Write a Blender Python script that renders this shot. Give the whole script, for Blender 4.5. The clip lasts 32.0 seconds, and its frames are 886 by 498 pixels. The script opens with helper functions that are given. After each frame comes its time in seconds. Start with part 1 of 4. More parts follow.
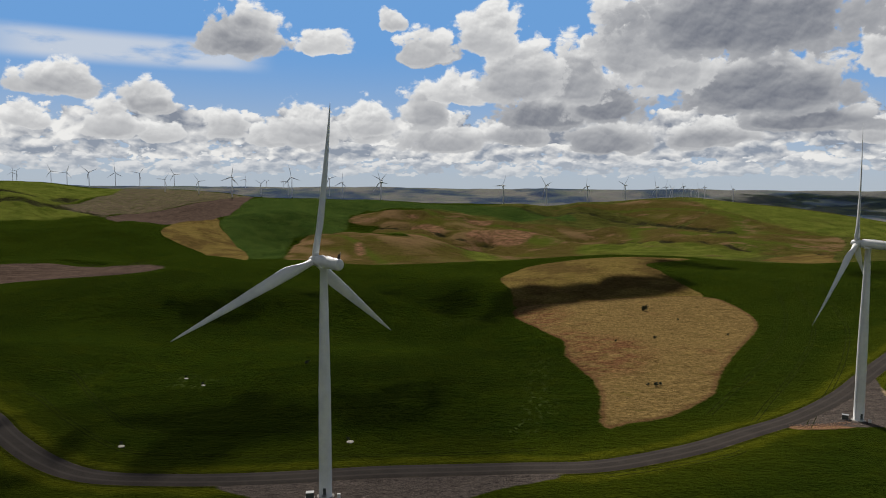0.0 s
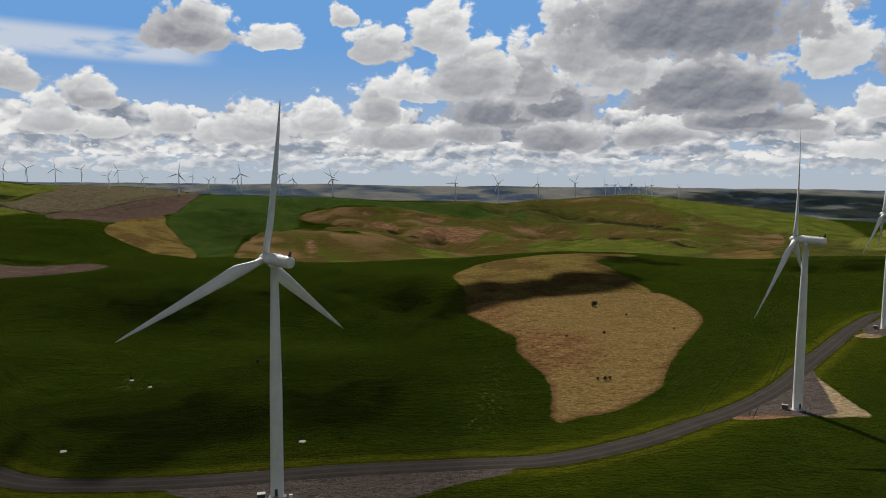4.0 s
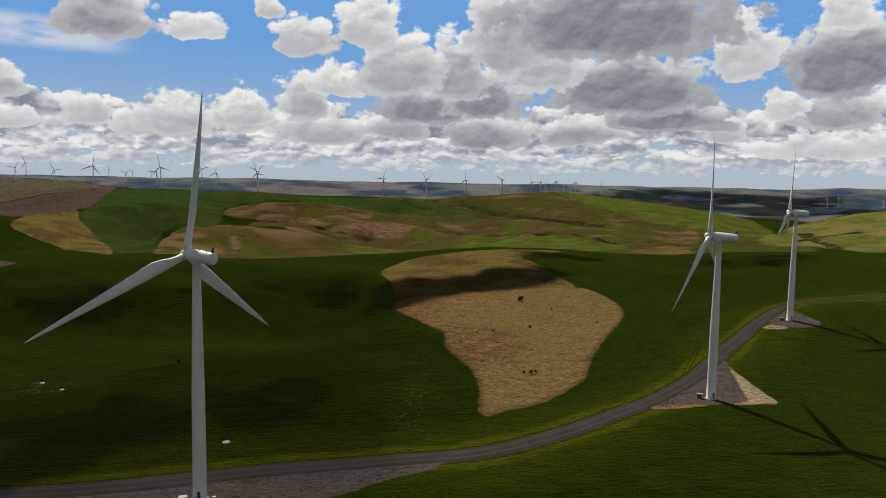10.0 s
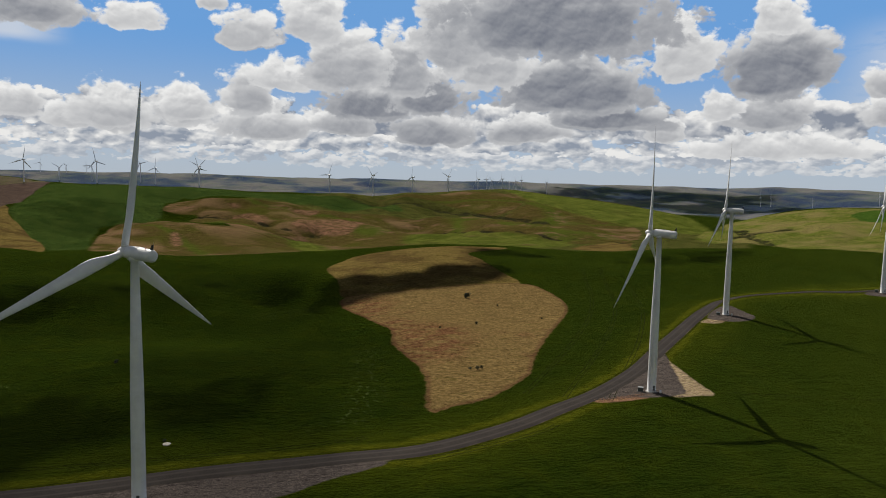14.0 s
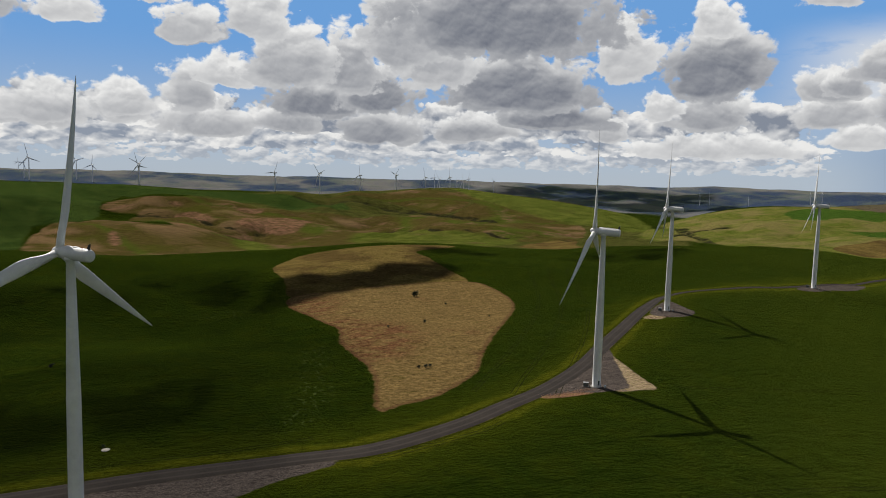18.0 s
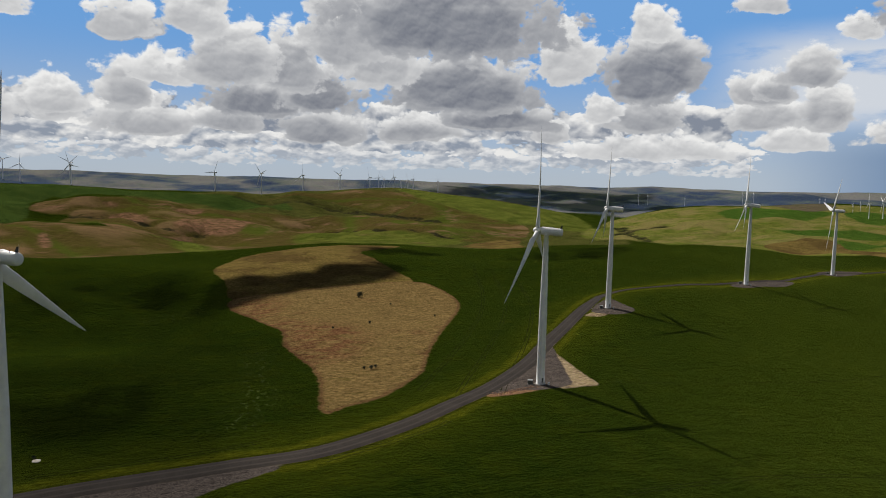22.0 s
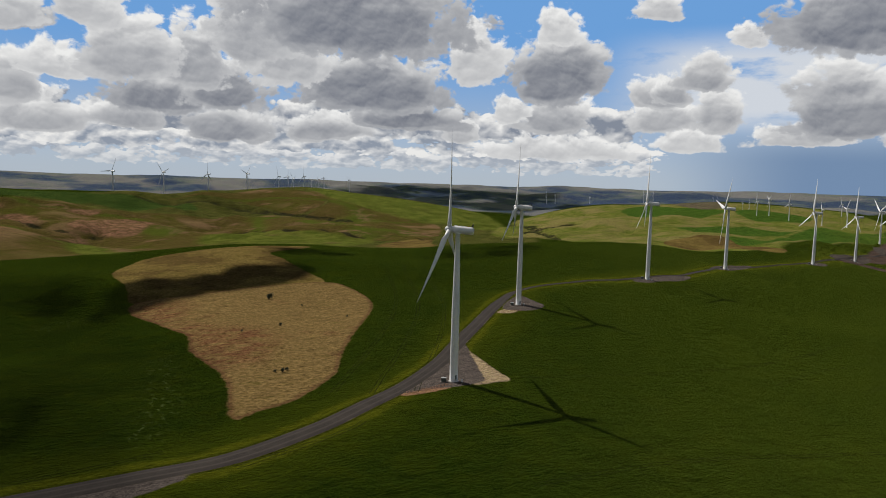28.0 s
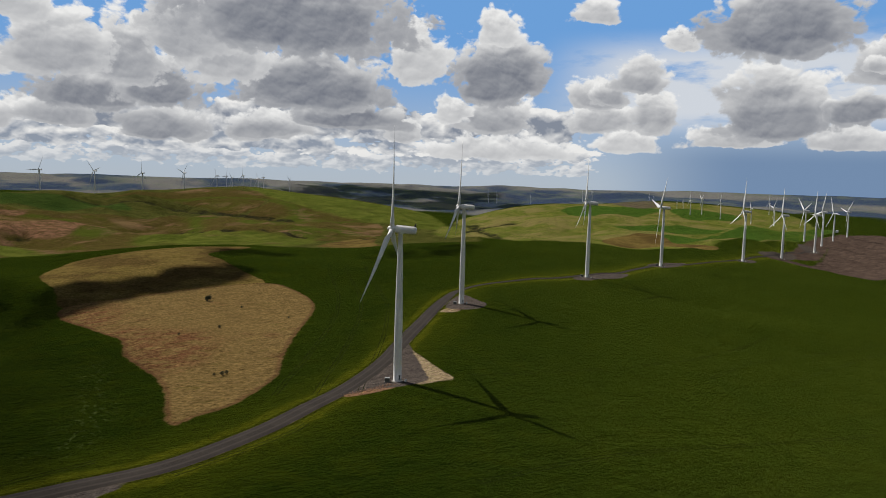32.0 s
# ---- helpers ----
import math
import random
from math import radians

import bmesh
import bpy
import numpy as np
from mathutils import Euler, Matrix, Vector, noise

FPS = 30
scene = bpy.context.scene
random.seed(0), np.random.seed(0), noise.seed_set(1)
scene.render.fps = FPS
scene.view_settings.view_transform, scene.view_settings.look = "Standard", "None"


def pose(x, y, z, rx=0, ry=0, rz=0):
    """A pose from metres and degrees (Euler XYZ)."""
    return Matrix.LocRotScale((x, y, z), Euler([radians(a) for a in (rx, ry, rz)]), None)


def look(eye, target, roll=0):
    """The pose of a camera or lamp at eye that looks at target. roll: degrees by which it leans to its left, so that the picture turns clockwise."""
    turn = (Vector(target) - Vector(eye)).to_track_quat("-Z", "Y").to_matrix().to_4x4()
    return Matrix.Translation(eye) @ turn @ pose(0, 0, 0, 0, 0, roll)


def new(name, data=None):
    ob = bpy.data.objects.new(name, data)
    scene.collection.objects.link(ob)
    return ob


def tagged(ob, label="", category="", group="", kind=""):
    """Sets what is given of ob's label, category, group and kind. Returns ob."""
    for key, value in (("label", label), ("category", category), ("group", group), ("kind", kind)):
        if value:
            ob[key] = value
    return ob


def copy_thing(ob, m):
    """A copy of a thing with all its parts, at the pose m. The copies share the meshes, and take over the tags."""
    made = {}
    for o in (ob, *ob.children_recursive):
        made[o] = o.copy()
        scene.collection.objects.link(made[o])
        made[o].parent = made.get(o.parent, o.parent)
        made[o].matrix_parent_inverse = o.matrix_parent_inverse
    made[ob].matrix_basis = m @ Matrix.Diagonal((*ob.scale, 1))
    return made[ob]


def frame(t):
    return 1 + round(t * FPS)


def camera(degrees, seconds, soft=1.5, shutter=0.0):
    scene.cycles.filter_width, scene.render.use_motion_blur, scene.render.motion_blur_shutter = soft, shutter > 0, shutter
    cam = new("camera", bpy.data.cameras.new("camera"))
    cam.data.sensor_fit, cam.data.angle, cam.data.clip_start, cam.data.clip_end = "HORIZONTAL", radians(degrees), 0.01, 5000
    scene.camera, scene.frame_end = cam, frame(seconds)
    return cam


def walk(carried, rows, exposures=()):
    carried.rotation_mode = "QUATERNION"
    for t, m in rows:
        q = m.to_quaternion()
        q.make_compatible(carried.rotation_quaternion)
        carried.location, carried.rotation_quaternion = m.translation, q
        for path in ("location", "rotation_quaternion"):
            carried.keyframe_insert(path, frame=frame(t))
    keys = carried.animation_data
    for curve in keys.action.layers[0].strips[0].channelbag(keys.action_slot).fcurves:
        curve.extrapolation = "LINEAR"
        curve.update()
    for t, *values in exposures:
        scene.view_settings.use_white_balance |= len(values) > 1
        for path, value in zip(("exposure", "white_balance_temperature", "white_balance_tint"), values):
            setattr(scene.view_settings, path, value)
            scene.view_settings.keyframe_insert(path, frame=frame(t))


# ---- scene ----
# the drone hovers at one point and pans slowly to the right
cam = camera(64.44, 32.0, soft=0.95)
EYE = (0.0, 0.0, 103.82)
PATH = [
    (0, pose(*EYE, 85.161, -0.341, 0.001)),
    (1, pose(*EYE, 85.122, -0.406, -0.987)),
    (2, pose(*EYE, 85.062, -0.446, -1.951)),
    (3, pose(*EYE, 85.011, -0.459, -2.886)),
    (3.5, pose(*EYE, 84.985, -0.457, -3.375)),
    (5.5, pose(*EYE, 84.912, -0.451, -5.284)),
    (6, pose(*EYE, 84.863, -0.470, -5.724)),
    (7, pose(*EYE, 84.792, -0.561, -6.640)),
    (8, pose(*EYE, 84.764, -0.699, -7.595)),
    (9, pose(*EYE, 84.741, -0.847, -8.593)),
    (10, pose(*EYE, 84.706, -0.986, -9.692)),
    (11, pose(*EYE, 84.669, -1.102, -10.802)),
    (12, pose(*EYE, 84.629, -1.193, -11.861)),
    (13, pose(*EYE, 84.579, -1.273, -12.962)),
    (14, pose(*EYE, 84.542, -1.357, -14.023)),
    (14.5, pose(*EYE, 84.528, -1.396, -14.543)),
    (16.5, pose(*EYE, 84.506, -1.512, -16.674)),
    (17, pose(*EYE, 84.503, -1.529, -17.208)),
    (18, pose(*EYE, 84.522, -1.546, -18.267)),
    (19, pose(*EYE, 84.560, -1.556, -19.382)),
    (20, pose(*EYE, 84.606, -1.554, -20.446)),
    (21, pose(*EYE, 84.621, -1.568, -21.576)),
    (22, pose(*EYE, 84.649, -1.587, -22.780)),
    (23, pose(*EYE, 84.670, -1.593, -24.034)),
    (24, pose(*EYE, 84.686, -1.610, -25.181)),
    (25, pose(*EYE, 84.713, -1.635, -26.382)),
    (25.5, pose(*EYE, 84.717, -1.642, -26.978)),
    (27.5, pose(*EYE, 84.770, -1.613, -29.311)),
    (28, pose(*EYE, 84.786, -1.607, -29.945)),
    (29, pose(*EYE, 84.788, -1.614, -31.059)),
    (30, pose(*EYE, 84.784, -1.630, -32.230)),
    (31, pose(*EYE, 84.825, -1.650, -33.408)),
    (32, pose(*EYE, 84.878, -1.656, -34.618)),
]
walk(cam, PATH)

# ---- light ----
SUN_AZ, SUN_EL = radians(-15.2), radians(46.0)
TO_SUN = Vector((math.sin(SUN_AZ) * math.cos(SUN_EL), math.cos(SUN_AZ) * math.cos(SUN_EL), math.sin(SUN_EL)))
sun = new("sun", bpy.data.lights.new("sun", "SUN"))
sun.data.energy, sun.data.angle, sun.data.color = 4.6, radians(0.53), (1.0, 0.94, 0.85)
sun.matrix_world = look(TO_SUN * 500, (0, 0, 0))
scene.view_settings.exposure = 0.0


class Nodes:
    """Short ways to write node trees."""

    def __init__(self, tree):
        self.t = tree

    def add(self, kind, **props):
        n = self.t.nodes.new(kind)
        for k, v in props.items():
            setattr(n, k, v)
        return n

    def put(self, socket, value):
        if isinstance(value, bpy.types.NodeSocket):
            self.t.links.new(value, socket)
        elif isinstance(value, (tuple, list)) and len(value) == 3 and socket.type == "RGBA":
            socket.default_value = (*value, 1.0)
        else:
            socket.default_value = value

    def m(self, op, a, b=0.0, c=0.0, clamp=False):
        n = self.add("ShaderNodeMath", operation=op, use_clamp=clamp)
        for s, v in zip(n.inputs, (a, b, c)):
            self.put(s, v)
        return n.outputs[0]

    def v(self, op, a, b=(0, 0, 0), c=(0, 0, 0)):
        n = self.add("ShaderNodeVectorMath", operation=op)
        for s, w in zip(n.inputs, (a, b, c)):
            self.put(s, w)
        return n.outputs["Value" if op in ("LENGTH", "DOT_PRODUCT", "DISTANCE") else "Vector"]

    def ramp(self, x, lo, hi, a=0.0, b=1.0, smooth=True):
        n = self.add("ShaderNodeMapRange", interpolation_type="SMOOTHSTEP" if smooth else "LINEAR")
        for s, w in zip(n.inputs, (x, lo, hi, a, b)):
            self.put(s, w)
        return n.outputs[0]

    def mix(self, f, a, b, blend="MIX"):
        n = self.add("ShaderNodeMix", data_type="RGBA", blend_type=blend)
        self.put(n.inputs[0], f), self.put(n.inputs[6], a), self.put(n.inputs[7], b)
        return n.outputs[2]

    def noise(self, p, scale, detail=4.0, rough=0.5, dim="3D", color=False, distort=0.0):
        n = self.add("ShaderNodeTexNoise", noise_dimensions=dim)
        self.put(n.inputs["Vector"], p), self.put(n.inputs["Scale"], scale), self.put(n.inputs["Detail"], detail)
        self.put(n.inputs["Roughness"], rough), self.put(n.inputs["Distortion"], distort)
        return n.outputs["Color" if color else 0]

    def cells(self, p, scale, feature="F1", dim="2D", detail=0.0, rand=1.0):
        n = self.add("ShaderNodeTexVoronoi", voronoi_dimensions=dim, feature=feature, normalize=detail > 0)
        self.put(n.inputs["Vector"], p), self.put(n.inputs["Scale"], scale), self.put(n.inputs["Detail"], detail), self.put(n.inputs["Randomness"], rand)
        return n.outputs["Distance"]

    def xyz(self, x, y=0.0, z=0.0):
        n = self.add("ShaderNodeCombineXYZ")
        for s, w in zip(n.inputs, (x, y, z)):
            self.put(s, w)
        return n.outputs[0]

    def split(self, p):
        n = self.add("ShaderNodeSeparateXYZ")
        self.put(n.inputs[0], p)
        return n.outputs


# clouds, in tens of degrees: bearing, elevation of the base, half width, height, and how grey the base is
CUMULUS_HIGH = [(-2.82, 0.69, 0.35, 0.23, 0.55), (-2.24, 0.6, 0.24, 0.21, 0.6), (-2.52, 0.42, 0.23, 0.25, 0.45), (-2.19, 0.41, 0.19, 0.15, 0.4), (-3.03, 0.45, 0.2, 0.16, 0.35), (-1.66, 0.44, 0.22, 0.21, 0.45),
    (-1.09, 0.4, 0.31, 0.28, 0.5), (-0.6, 0.48, 0.21, 0.26, 0.45), (-1.59, 1.08, 0.39, 0.34, 0.8), (-0.95, 1.08, 0.27, 0.16, 0.2), (-0.13, 1.04, 0.29, 0.23, 0.75), (-0.41, 1.27, 0.12, 0.15, 0.4)]
CUMULUS_BANK = [(-1.41, 0.37, 0.23, 0.19, 0.4), (-0.62, 0.46, 0.25, 0.27, 0.5), (-1.14, 0.38, 0.29, 0.31, 0.6), (0.01, 0.37, 0.39, 0.25, 0.6), (1.28, 0.35, 0.41, 0.23, 0.8), (2.06, 0.38, 0.41, 0.2, 0.7),
    (0.61, 0.4, 0.35, 0.2, 0.7), (2.68, 0.48, 0.55, 0.24, 0.95), (3.08, 0.39, 0.17, 0.15, 0.5), (-0.11, 0.55, 0.27, 0.35, 0.6), (0.83, 0.55, 0.44, 0.35, 0.95), (1.28, 0.61, 0.41, 0.36, 0.9),
    (0.14, 0.74, 0.25, 0.21, 0.3), (0.61, 0.82, 0.43, 0.45, 0.6), (1.05, 0.79, 0.33, 0.47, 0.7), (2.43, 0.67, 0.75, 0.42, 1.1), (1.77, 0.86, 0.32, 0.47, 0.5), (0.35, 1.13, 0.32, 0.4, 0.4),
    (-0.15, 1.05, 0.26, 0.24, 0.5)]
CUMULUS_MORE = [(3.26, 0.91, 0.26, 0.48, 0.35), (1.49, 1.04, 0.4, 0.6, 0.6), (2.3, 1.15, 1.03, 0.7, 1.15), (3.88, 0.5, 0.39, 0.28, 0.7), (3.53, 0.56, 0.21, 0.16, 0.3), (3.89, 0.78, 0.44, 0.57, 0.95),
    (4.66, 0.7, 0.23, 0.19, 0.6), (3.89, 1.17, 0.19, 0.23, 0.3)]
CUMULUS_EAST = [(3.85, 0.27, 0.68, 0.18, 0.3), (4.91, 0.34, 0.32, 0.18, 0.3), (5.65, 0.37, 0.35, 0.16, 0.4), (6.37, 0.37, 0.33, 0.2, 0.45), (4.68, 0.51, 0.33, 0.22, 0.55), (5.09, 0.52, 0.26, 0.3, 0.6),
    (4.74, 0.7, 0.16, 0.18, 0.7), (4.95, 0.81, 0.24, 0.24, 0.7), (6.51, 0.56, 0.22, 0.24, 0.9), (5.96, 0.52, 0.5, 0.47, 0.85), (6.57, 0.88, 0.13, 0.1, 0.6), (5.94, 1.1, 0.61, 0.5, 1.1),
    (4.65, 1.3, 0.23, 0.17, 0.4), (5.29, 1.09, 0.16, 0.16, 0.3), (6.75, 0.85, 0.4, 0.3, 0.7), (7.6, 1.2, 0.6, 0.4, 0.8)]


world = bpy.data.worlds.new("sky")
scene.world = world
world.use_nodes = True
world.node_tree.nodes.clear()
w = Nodes(world.node_tree)
way = w.v("NORMALIZE", w.add("ShaderNodeTexCoord").outputs["Generated"])
wx, wy, wz = w.split(way)
bearing = w.m("MULTIPLY", w.m("ARCTAN2", wx, wy), 18 / math.pi)
elev = w.m("MULTIPLY", w.m("ARCSINE", wz), 18 / math.pi)
spot = w.xyz(bearing, elev)


def heap(mask, scale, squash, seed, sharp=0.13):
    """One layer of heap clouds: how much it covers, and how brightly each spot is lit."""
    p = w.v("MULTIPLY_ADD", spot, (scale, scale * squash, 0), (seed * 3.7, seed * 1.9, 0))
    p = w.v("ADD", p, w.v("MULTIPLY", w.v("SUBTRACT", w.noise(p, 0.8, 2, 0.5, "2D", color=True), (0.5, 0.5, 0.5)), (0.35, 0.22, 0)))

    def domes(q, size, octaves):
        d = w.cells(q, size, "F1", detail=octaves)
        return w.m("SUBTRACT", 0.20, w.m("POWER", d, 1.6))

    def soft(q):
        return w.m("MULTIPLY_ADD", w.m("SUBTRACT", w.noise(q, 0.8, 2.5, 0.5, "2D"), 0.5), 1.25, w.m("MULTIPLY", domes(q, 1.25, 2.5), 1.5))

    body, body_up = soft(p), soft(w.v("ADD", p, (-0.09, 0.30, 0)))
    small, small_up = domes(p, 3.4, 3.0), domes(w.v("ADD", p, (-0.03, 0.11, 0)), 3.4, 3.0)
    fray = w.m("SUBTRACT", w.noise(p, 3.2, 9, 0.62, "2D"), 0.5)
    crisp = w.m("MULTIPLY_ADD", fray, 0.65, w.m("MULTIPLY", small, 0.75))
    d = w.m("ADD", w.m("ADD", body, mask), crisp)
    lit = w.m("MULTIPLY_ADD", w.m("SUBTRACT", body, body_up), 2.3, w.m("MULTIPLY_ADD", w.ramp(w.m("ADD", body, mask), 0.0, 0.7), -0.5, 0.62))
    lit = w.m("MULTIPLY_ADD", w.m("SUBTRACT", small, small_up), 0.8, lit)
    return w.ramp(d, 0.0, sharp), w.m("MULTIPLY_ADD", crisp, 0.35, lit, True)


def window(lo, lo2, hi, hi2):
    return w.m("MULTIPLY", w.ramp(elev, lo, lo2), w.ramp(elev, hi2, hi))


west = w.ramp(bearing, 5.1, 4.3)
LAYERS = [
    (w.m("MULTIPLY_ADD", w.m("MULTIPLY", window(0.05, 0.14, 0.26, 0.40), west), 0.90, -0.75), 4.8, 2.0, 1, (0.36, 0.40, 0.465), (0.74, 0.745, 0.75)),
    (w.m("MULTIPLY_ADD", w.m("MULTIPLY", window(0.16, 0.27, 0.42, 0.62), west), 0.95, -0.75), 3.6, 1.7, 2, (0.27, 0.31, 0.38), (0.82, 0.815, 0.80)),
    (w.m("MULTIPLY_ADD", w.m("MULTIPLY", window(0.28, 0.40, 0.50, 0.76), west), 0.97, -0.75), 2.7, 1.45, 3, (0.23, 0.26, 0.32), (0.84, 0.835, 0.82)),
]
# blue between the clouds, paler low down, darker blue rain haze to the east
sky = w.add("ShaderNodeTexSky", sky_type="NISHITA", sun_disc=False, sun_elevation=SUN_EL, sun_rotation=SUN_AZ, dust_density=0.4, ozone_density=3.0)
pale = w.ramp(elev, 1.15, 0.0)
clear = w.mix(pale, (0.15, 0.345, 0.68), (0.42, 0.50, 0.59))
rain = w.m("MULTIPLY", w.ramp(bearing, 4.5, 5.8), w.ramp(elev, 0.55, 0.22))
clear = w.mix(rain, clear, (0.17, 0.26, 0.41))
veil = w.m("MULTIPLY", w.ramp(bearing, 4.1, 5.0), w.m("MULTIPLY", w.ramp(elev, 1.25, 0.95), w.ramp(elev, 0.4, 0.62)))
streak = w.m("MULTIPLY", w.m("MULTIPLY", w.ramp(elev, 0.86, 0.95), w.ramp(elev, 1.14, 1.05)), w.m("MULTIPLY", w.ramp(bearing, -1.3, -1.7), w.ramp(bearing, -3.6, -2.9)))
veil = w.m("ADD", veil, w.m("MULTIPLY", streak, 0.8))
veil = w.m("MULTIPLY", veil, w.ramp(w.noise(w.v("MULTIPLY", spot, (0.6, 2.2, 1)), 3.0, 6, 0.55, "2D"), 0.2, 0.5))
clear = w.mix(veil, clear, (0.62, 0.66, 0.72))
painted = clear
for mask, scale, squash, seed, shade, bright in LAYERS:
    cover, lit = heap(mask, scale, squash, seed)
    painted = w.mix(cover, painted, w.mix(lit, shade, bright))


def billows(seed):
    """Cauliflower relief: a shape that frays the outlines, and the light on its small domes."""
    p = w.v("MULTIPLY_ADD", spot, (1.0, 1.35, 0), (seed * 3.7, seed * 1.9, 0))
    p = w.v("ADD", p, w.v("MULTIPLY", w.v("SUBTRACT", w.noise(p, 2.5, 3, 0.5, "2D", color=True), (0.5, 0.5, 0.5)), (0.14, 0.10, 0)))

    def domes(q, size, octaves):
        return w.m("SUBTRACT", 0.20, w.m("POWER", w.cells(q, size, "F1", detail=octaves), 1.6))

    large, large_up = domes(p, 4.2, 1.5), domes(w.v("ADD", p, (-0.02, 0.075, 0)), 4.2, 1.5)
    small, small_up = domes(p, 11.0, 3.0), domes(w.v("ADD", p, (-0.008, 0.028, 0)), 11.0, 3.0)
    fray = w.m("SUBTRACT", w.noise(p, 7.0, 8, 0.6, "2D"), 0.5)
    shape = w.m("MULTIPLY_ADD", fray, 0.55, w.m("MULTIPLY_ADD", large, 1.15, w.m("MULTIPLY", small, 0.6)))
    light = w.m("MULTIPLY_ADD", w.m("SUBTRACT", large, large_up), 0.95, w.m("MULTIPLY", w.m("SUBTRACT", small, small_up), 0.6))
    patch = w.m("SUBTRACT", w.noise(w.v("MULTIPLY", p, (0.75, 1.5, 1)), 2.4, 3, 0.5, "2D"), 0.5)
    return w.m("ADD", shape, 0.90), w.m("MULTIPLY_ADD", fray, 0.10, light), patch, w.v("MULTIPLY_ADD", w.v("SUBTRACT", w.noise(p, 1.9, 4, 0.5, "2D", color=True), (0.5, 0.5, 0.5)), (0.30, 0.13, 0), spot)


RELIEF = [billows(5), billows(9)]
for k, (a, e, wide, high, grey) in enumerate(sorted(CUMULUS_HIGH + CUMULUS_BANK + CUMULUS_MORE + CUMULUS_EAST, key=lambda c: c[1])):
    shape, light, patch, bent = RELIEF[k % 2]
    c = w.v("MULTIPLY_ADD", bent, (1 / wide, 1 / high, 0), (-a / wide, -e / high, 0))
    out = w.v("LENGTH", w.v("MAXIMUM", c, w.v("MULTIPLY", c, (-1, -3.2, 0))))
    d = w.m("SUBTRACT", shape, out)
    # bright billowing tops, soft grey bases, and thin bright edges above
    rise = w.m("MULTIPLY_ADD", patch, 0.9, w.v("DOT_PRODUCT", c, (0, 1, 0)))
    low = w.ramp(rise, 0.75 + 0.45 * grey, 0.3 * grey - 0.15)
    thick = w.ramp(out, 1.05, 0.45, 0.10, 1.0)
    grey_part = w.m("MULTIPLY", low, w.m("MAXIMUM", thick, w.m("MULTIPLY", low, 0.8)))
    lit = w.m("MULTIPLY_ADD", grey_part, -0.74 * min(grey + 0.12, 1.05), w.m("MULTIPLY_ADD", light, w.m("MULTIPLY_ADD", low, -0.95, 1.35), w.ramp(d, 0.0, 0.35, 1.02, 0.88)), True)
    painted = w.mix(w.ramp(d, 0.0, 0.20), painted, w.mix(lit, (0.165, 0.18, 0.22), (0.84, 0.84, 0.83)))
haze = w.ramp(elev, 0.26, 0.0, 0.0, 0.75)
painted = w.mix(w.m("MULTIPLY", haze, w.ramp(bearing, 5.2, 4.2)), painted, (0.43, 0.485, 0.545))
flat = w.v("DIVIDE", w.xyz(wx, wy), w.xyz(w.m("ADD", w.m("MAXIMUM", wz, 0.0), 0.035), w.m("ADD", w.m("MAXIMUM", wz, 0.0), 0.035), 1.0))
# overhead and behind: the open sky with the same broken cloud cover
behind = w.ramp(w.m("ABSOLUTE", w.m("SUBTRACT", bearing, 1.8)), 6.0, 8.0)
up = w.m("MAXIMUM", w.ramp(elev, 1.6, 2.6), w.m("MULTIPLY", behind, w.ramp(elev, 0.1, 0.6)))
open_sky = w.v("MULTIPLY", sky.outputs[0], (0.027, 0.027, 0.027))
high = w.ramp(w.noise(flat, 0.9, 6, 0.6, "2D"), 0.42, 0.58)
# cloud seen from its lit side away from the sun, from its grey base overhead
facing = w.ramp(w.v("DOT_PRODUCT", way, tuple(TO_SUN)), 0.75, -0.6)
open_sky = w.mix(high, open_sky, w.mix(facing, (0.14, 0.15, 0.165), (0.48, 0.475, 0.46)))
painted = w.mix(up, painted, open_sky)
w_bg = w.add("ShaderNodeBackground")
w.put(w_bg.inputs[0], painted), w.put(w_bg.inputs[1], 1.0)
world.node_tree.links.new(w_bg.outputs[0], w.add("ShaderNodeOutputWorld").inputs[0])

# ---- lie of the land: spot heights as (bearing, distance, height), bearing clockwise from y ----
NEAR = [(-120, 150, -2), (-60, 200, 0), (-33, 150, -2), (-33, 355, 0), (-26, 274, 0), (-17, 255, 0), (-10, 235, 0), (0, 160, -2), (0, 252, 0),
        (10, 260, 0), (20, 285, 0), (28, 350, 1), (31.3, 363, 2), (36.4, 575, 5), (46.5, 769, 10), (40, 200, -3), (50, 400, -1), (62, 250, -4),
        (66, 480, -9), (58, 620, -7), (75, 300, -6), (75, 800, -14), (100, 300, -8)]
FRONT = [(-40, 500, 3), (-33, 520, 2), (-33, 800, 9), (-27, 560, 1), (-27, 850, 13), (-21, 900, 15), (-17, 640, 0), (-17, 920, 16.5), (-8, 420, 1),
         (-8, 640, -2), (-8, 920, 10), (1, 420, -2), (1, 640, -6), (1, 900, 6), (6, 560, -6), (5, 880, 7), (13.2, 312, 0), (13, 480, -1), (16, 640, 2),
         (8, 880, 13), (14.3, 950, 18), (24.4, 609, 1), (22, 450, 0), (22, 1000, 12.5), (31, 700, 5), (31, 1050, 12.5), (40, 1150, 18), (47, 1180, 13),
         (52.1, 999, 5.4), (58, 1226, -3.1), (60.6, 1444, -12.5), (62.7, 1696, -19), (70, 1300, -20), (66, 900, -12)]
